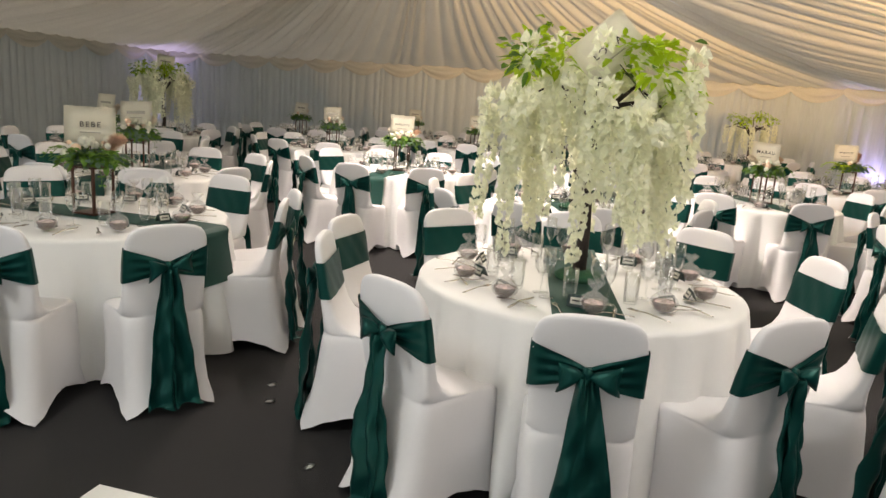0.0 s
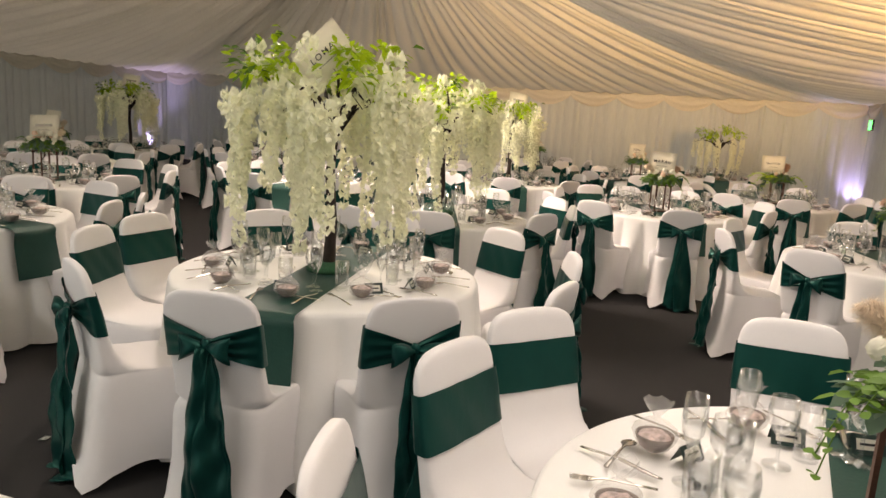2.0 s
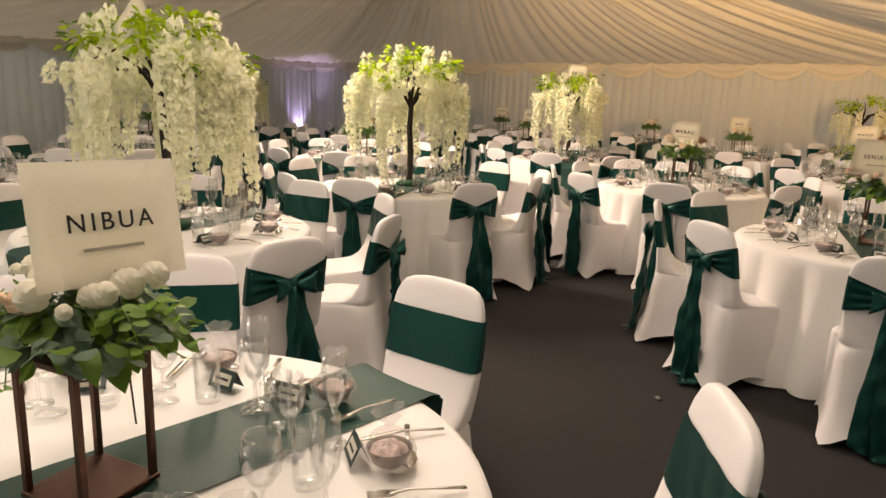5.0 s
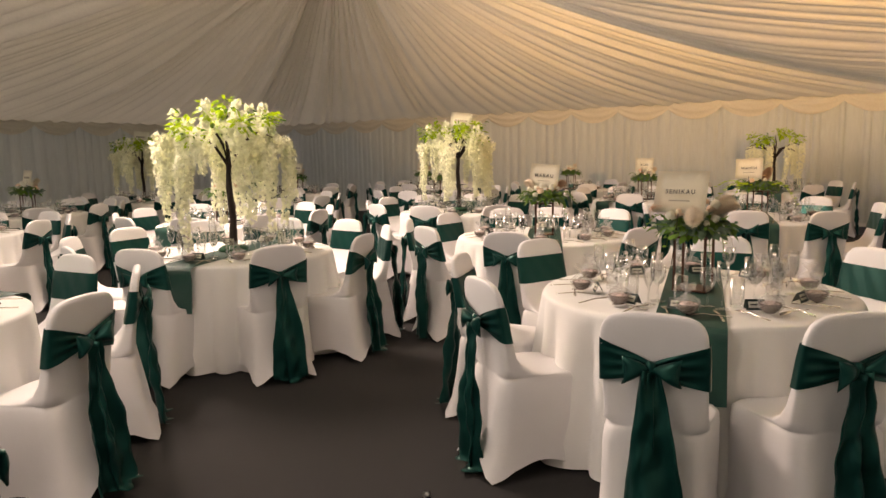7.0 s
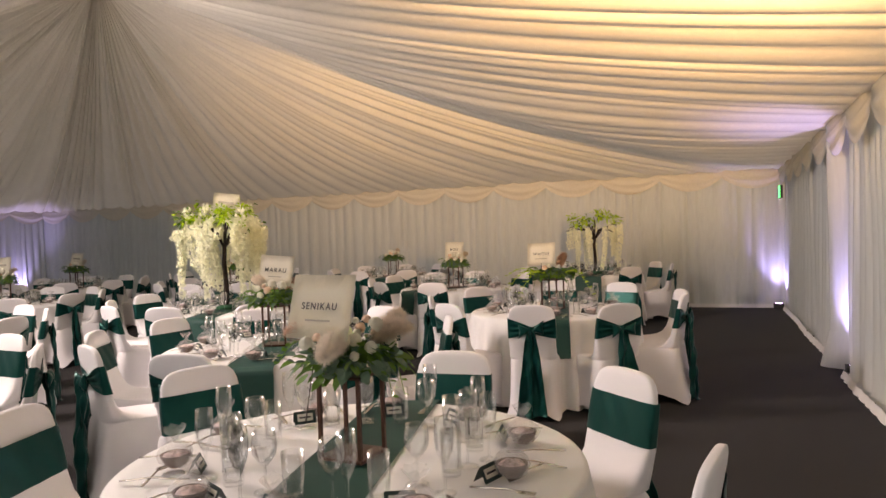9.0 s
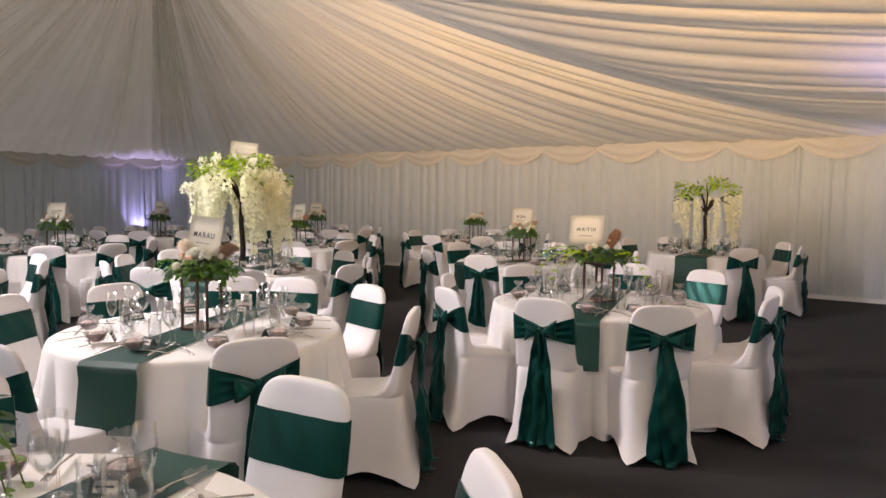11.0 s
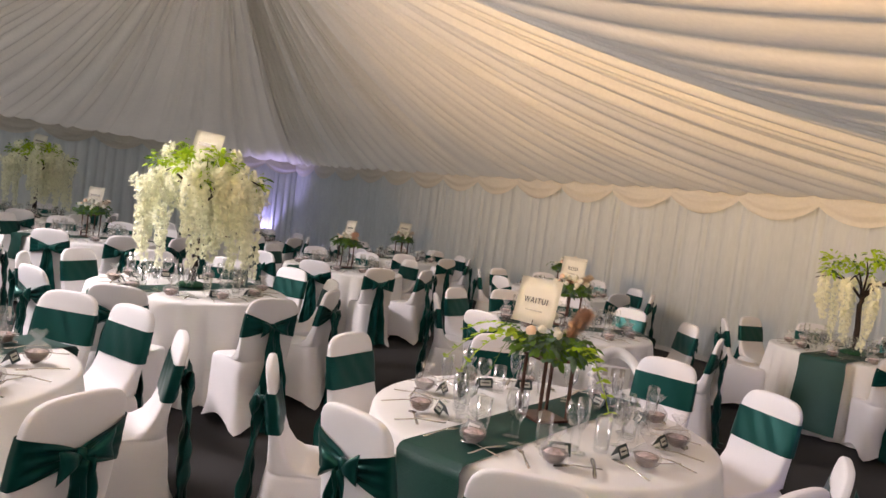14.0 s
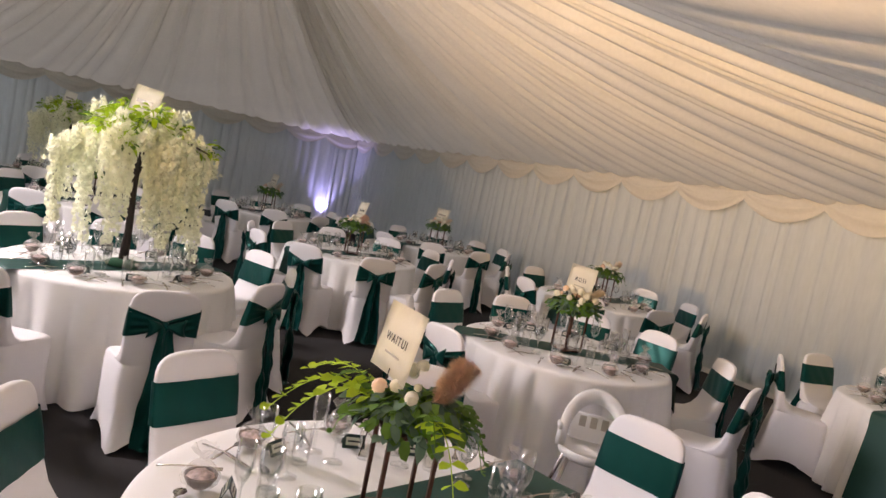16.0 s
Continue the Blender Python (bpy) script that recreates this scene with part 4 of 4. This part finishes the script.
def high_chair(x, y, turn):
    h = empty("high_chair", pose(x, y, 0, 0, 0, turn), label="white plastic high chair with splayed steel legs", category="high chair")
    part("seat", lathe([(0.0, 0.5), (0.14, 0.5), (0.165, 0.52), (0.17, 0.56), (0.16, 0.56), (0.14, 0.53), (0.0, 0.525)], 22), PLASTIC, h)
    arch = []
    for i in range(17):
        t = math.pi * i / 16
        arch.append((0.19 * math.cos(t), 0.57 + 0.27 * math.sin(t) ** 0.8, 0.1 - 0.2 * (1 - math.sin(t))))
    rows = []
    for (px, pz, py) in arch:
        k = 0.74
        rows.append([(px, py, pz), (px, py + 0.05, pz + 0.004), (px * k, py + 0.05, 0.56 + (pz - 0.56) * k), (px * k, py, 0.56 + (pz - 0.56) * k)])
    part("backrest", grid(rows, closed_v=True, caps=True), PLASTIC, h)
    bm = bmesh.new()
    box(bm, -0.12, 0.12, 0.11, 0.14, 0.55, 0.70, 0.01)
    part("back_panel", bm, PLASTIC, h)
    for k in (-1, 0, 1):
        bm = bmesh.new()
        box(bm, k * 0.06 - 0.018, k * 0.06 + 0.018, 0.105, 0.109, 0.63, 0.69)
        part("slot", bm, FAINT, h, smooth=False)
    for sx in (-1, 1):
        part("arm", tube([(sx * 0.165, 0.12, 0.62), (sx * 0.18, 0.0, 0.655), (sx * 0.18, -0.1, 0.66)], 0.016, 8), PLASTIC, h)
        for sy in (-1, 1):
            part("leg", tube([(sx * 0.11, sy * 0.09, 0.51), (sx * 0.23, sy * 0.23, 0.0)], 0.011, 8), STEEL, h)
    return h


# ---- the room's tables: centre, runner's turn, centrepiece, card, chair angles ----
RING = [k * 36 for k in range(10)]
TABLES = [
    ("tree", "LOMA", 0.79, 3.2, -3, 1.0, [(-132, 0.95), (-95, 0.9), (-57, 0.9), (-24, 1.04), (11, 1.04), (47, 1.03), 85, (126, 0.94), (162, 1.06), (-173, 0.99)]),
    ("posy", "NIBUA", 2.58, 1.17, -20, 1.0, [185, (149, 0.93), (126, 1.08), (82, 1.02), (32, 1.05, -9)]),
    ("posy", "SENIKAU", 4.45, 5.0, 0, 1.0, [(-141, 0.95), (-95, 1.04), (-64, 0.97), (-19, 0.9), (37, 0.95), (82, 0.92), (143, 0.99), (-178, 1.02)]),
    ("posy", "MARAU", 3.17, 7.29, 12, 1.0, [-165, -130, (-90, 0.97), (-38, 0.9), (14, 0.97), (66, 0.93), (100, 0.96), 122, (161, 0.87)]),
    ("posy", "WAITUI", 5.02, 9.31, 0, 1.0, [(-135, 0.98), (-99, 0.84), (-62, 0.93), (-18, 0.94), 6, (58, 1.13), (88, 1.24), 133, (-175, 0.92)]),
    ("tree", "", 1.04, 5.72, 8, 0.86, [(-87, 0.8), (-37, 0.87), (2, 0.9), 33, 70, 105, 140, 175, -150, -115]),
    ("tree", "", 1.5, 9.74, 10, 0.86, [(-10, 1.14), (-52, 1.09), -90, -125, -160, 165, 132, 98, 62, 28]),
    ("posy", "ROSI", 3.64, 12.16, -42, 1.0, [-95, -135, -174, 150, 116, 84, 46, (7, 1.08)]),
    ("sparse", "", 5.61, 14.6, -10, 1.0, [-66, -10, 28, 77, 117, 160, -160]),
    ("posy", "TAVEUNI", 0.05, 12.85, 0, 1.0, [-24, -60, -96, -132, -168, -204, -240, -276, -312, -348]),
    ("posy", "", -1.4, 15.6, 0, 1.0, [-10, -46, -82, -118, -154, -190, -226, -262, -298, -334]),
    ("posy", None, 1.95, 15.3, 0, 1.0, [-26, -66, -106, -146, -186, -226, -266, -306, -346]),
    ("posy", "BEBE", -2.0, 3.85, 78, 1.0, [(-45, 1.02), (6, 0.89), 30, 70, 105, 140, 175, -150, -115, -80]),
    ("posy", "", -2.85, 6.0, 0, 1.0, [12, 48, 84, 120, 156, 192, 228, 264, 300, 336]),
    ("posy", "", -4.45, 8.3, 0, 1.0, [4, 40, 76, 112, 148, 184, 220, 256, 292, 328]),
    ("posy", "WAILEVU", -0.68, 7.83, -15, 1.0, [-70, -34, 2, 38, 74, 110, 146, 182, 218, 254]),
    ("posy", "", -2.12, 10.6, 0, 1.0, [-80, -44, -8, 28, 64, 100, 136, 172, 208, 244]),
    ("posy", "", -3.5, 13.75, 0, 1.0, [-60, -24, 12, 48, 84, 120, 156, 192, 228, 264]),
    ("tree", "", -5.06, 11.1, 0, 0.9, [-65, -29, 7, 43, 79, 115, 151, 187, 223, 259]),
]
tree0 = tree_proto(1, 30, 0.50, 1.02)
tree1 = tree_proto(2, 27, 0.50, 1.02)
sparse0 = tree_proto(3, 13, 0.54, 0.92)
posies = [posy_proto(0, ((2.7, 0.8, False), (0.3, 0.9, True))), posy_proto(1, ((2.4, 0.7, True), (0.9, 0.8, False))), posy_proto(2, ((1.2, 0.6, False),))]
# the stands nearest the aisle differ in their sprays
special = {"NIBUA": posy_proto(3, ((2.5, 0.75, False), (2.0, 0.5, False))), "SENIKAU": posy_proto(4, ((0.3, 1.1, False), (0.6, 0.8, False), (4.95, 1.8, False), (3.5, 1.2, True))), "WAITUI": posy_proto(5, ((0.95, 0.4, True), (1.3, 0.6, True)), ((4.1, 0.36), (4.4, 0.3), (3.8, 0.32), (0.1, 0.28)))}
r3 = random.Random(11)
for number, (kind, text, tx, ty, turn, size, angles) in enumerate(TABLES):
    here = pose(tx, ty, 0, 0, 0, r3.uniform(0, 360))
    if table_free[0]:
        table_free[0] = False
        table0.matrix_basis = here
    else:
        copy_thing(table0, here)
    cl = thing("tablecloth", cloths[number % 3], LINEN, "white floor-length round tablecloth draped over a banquet table", "tablecloth", "white tablecloths")
    cl.matrix_basis = here
    rn = thing("table_runner", long_runner if kind == "sparse" else runners[number % 3], RUNNER, "wide emerald runner hanging to the floor over a white tablecloth" if kind == "sparse" else "emerald green satin runner laid across a white tablecloth", "table runner", "green runners")
    rn.matrix_basis = pose(tx, ty, 0, 0, 0, turn)
    for spot in angles:
        a, rr, extra = (spot + (0,))[:3] if isinstance(spot, tuple) else (spot, 0.97 + r3.uniform(-0.03, 0.03), 0)
        put_chair(tx + rr * math.cos(radians(a)), ty + rr * math.sin(radians(a)), a - 90 + extra + r3.uniform(-5, 5), r3.randrange(4))
    for k in range(10):
        place_setting(tx, ty, turn - 108 + 36 * k + 18, r3, number < 9)
    base = pose(tx, ty, TABLE_H + 0.009, 0, 0, [0, -2, -15, 10, -25][number % 5])
    if kind == "posy":
        put(special.get(text, posies[number % 3]), base)
        if text is not None:
            name_card(text, pose(tx + {"NIBUA": 0.08, "SENIKAU": -0.08, "WAITUI": -0.1}.get(text, -0.02), ty + {"SENIKAU": -0.1, "WAITUI": -0.04}.get(text, 0.02), 1.16 if text == "SENIKAU" else 1.17, -10 + r3.uniform(-4, 4), r3.uniform(-4, 4), {"SENIKAU": -24, "MARAU": -10, "WAITUI": -18, "ROSI": -12, "BEBE": 26, "NIBUA": 78}.get(text, r3.uniform(-20, 20))))
    else:
        src = {"tree": (tree0, tree1)[number % 2], "sparse": sparse0}[kind]
        put(src, base)
        if kind == "tree" and (tx, ty) != (1.04, 5.72):
            name_card(text, pose(tx + 0.06, ty - (0.2 if text else 0.06), 1.735 if text else 1.8, -8, -42 if text else 6, -6 if text else 20), stick=0.22)

high_chair(4.62, 11.09, 35)

# a corner of the white dance floor, laid in square tiles on the carpet
dance = empty("dance_floor", pose(-1.076, 2.262, 0, 0, 0, -11.1), label="white gloss dance floor of square tiles laid on the carpet", category="dance floor", kind="structure")
bm = bmesh.new()
box(bm, 0.001, 1.229, -2.459, -0.001, 0.001, 0.008)
part("base", bm, BLACK, dance, "black base showing in the joints", smooth=False)
bm = bmesh.new()
box(bm, 0.002, 0.304, -0.304, -0.002, 0.0085, 0.014, 0.002)
tile = mesh("tile", bm, PLASTIC, False)
for i in range(4):
    for j in range(8):
        part("tile", tile, PLASTIC, dance, m=pose(0.307 * i, -0.307 * j, 0), smooth=False)

# scraps of paper on the carpet
for k, (x, y) in enumerate(((-0.69, 3.13), (-0.74, 3.33), (-0.33, 2.55), (3.4, 3.9))):
    bm = bmesh.new()
    rows = [[(0.022 * (i - 1) + 0.006 * math.sin(j + k), 0.016 * (j - 1), 0.004 + 0.0015 * i) for i in range(3)] for j in range(3)]
    grid(rows, bm=bm)
    bmesh.ops.solidify(bm, geom=bm.faces[:], thickness=0.001)
    thing("paper_scrap", bm, BARK_LIGHT, "small white paper scrap lying on the carpet", "litter", "scraps on the carpet").matrix_basis = pose(x, y, 0.001, 0, 0, 40 * k)
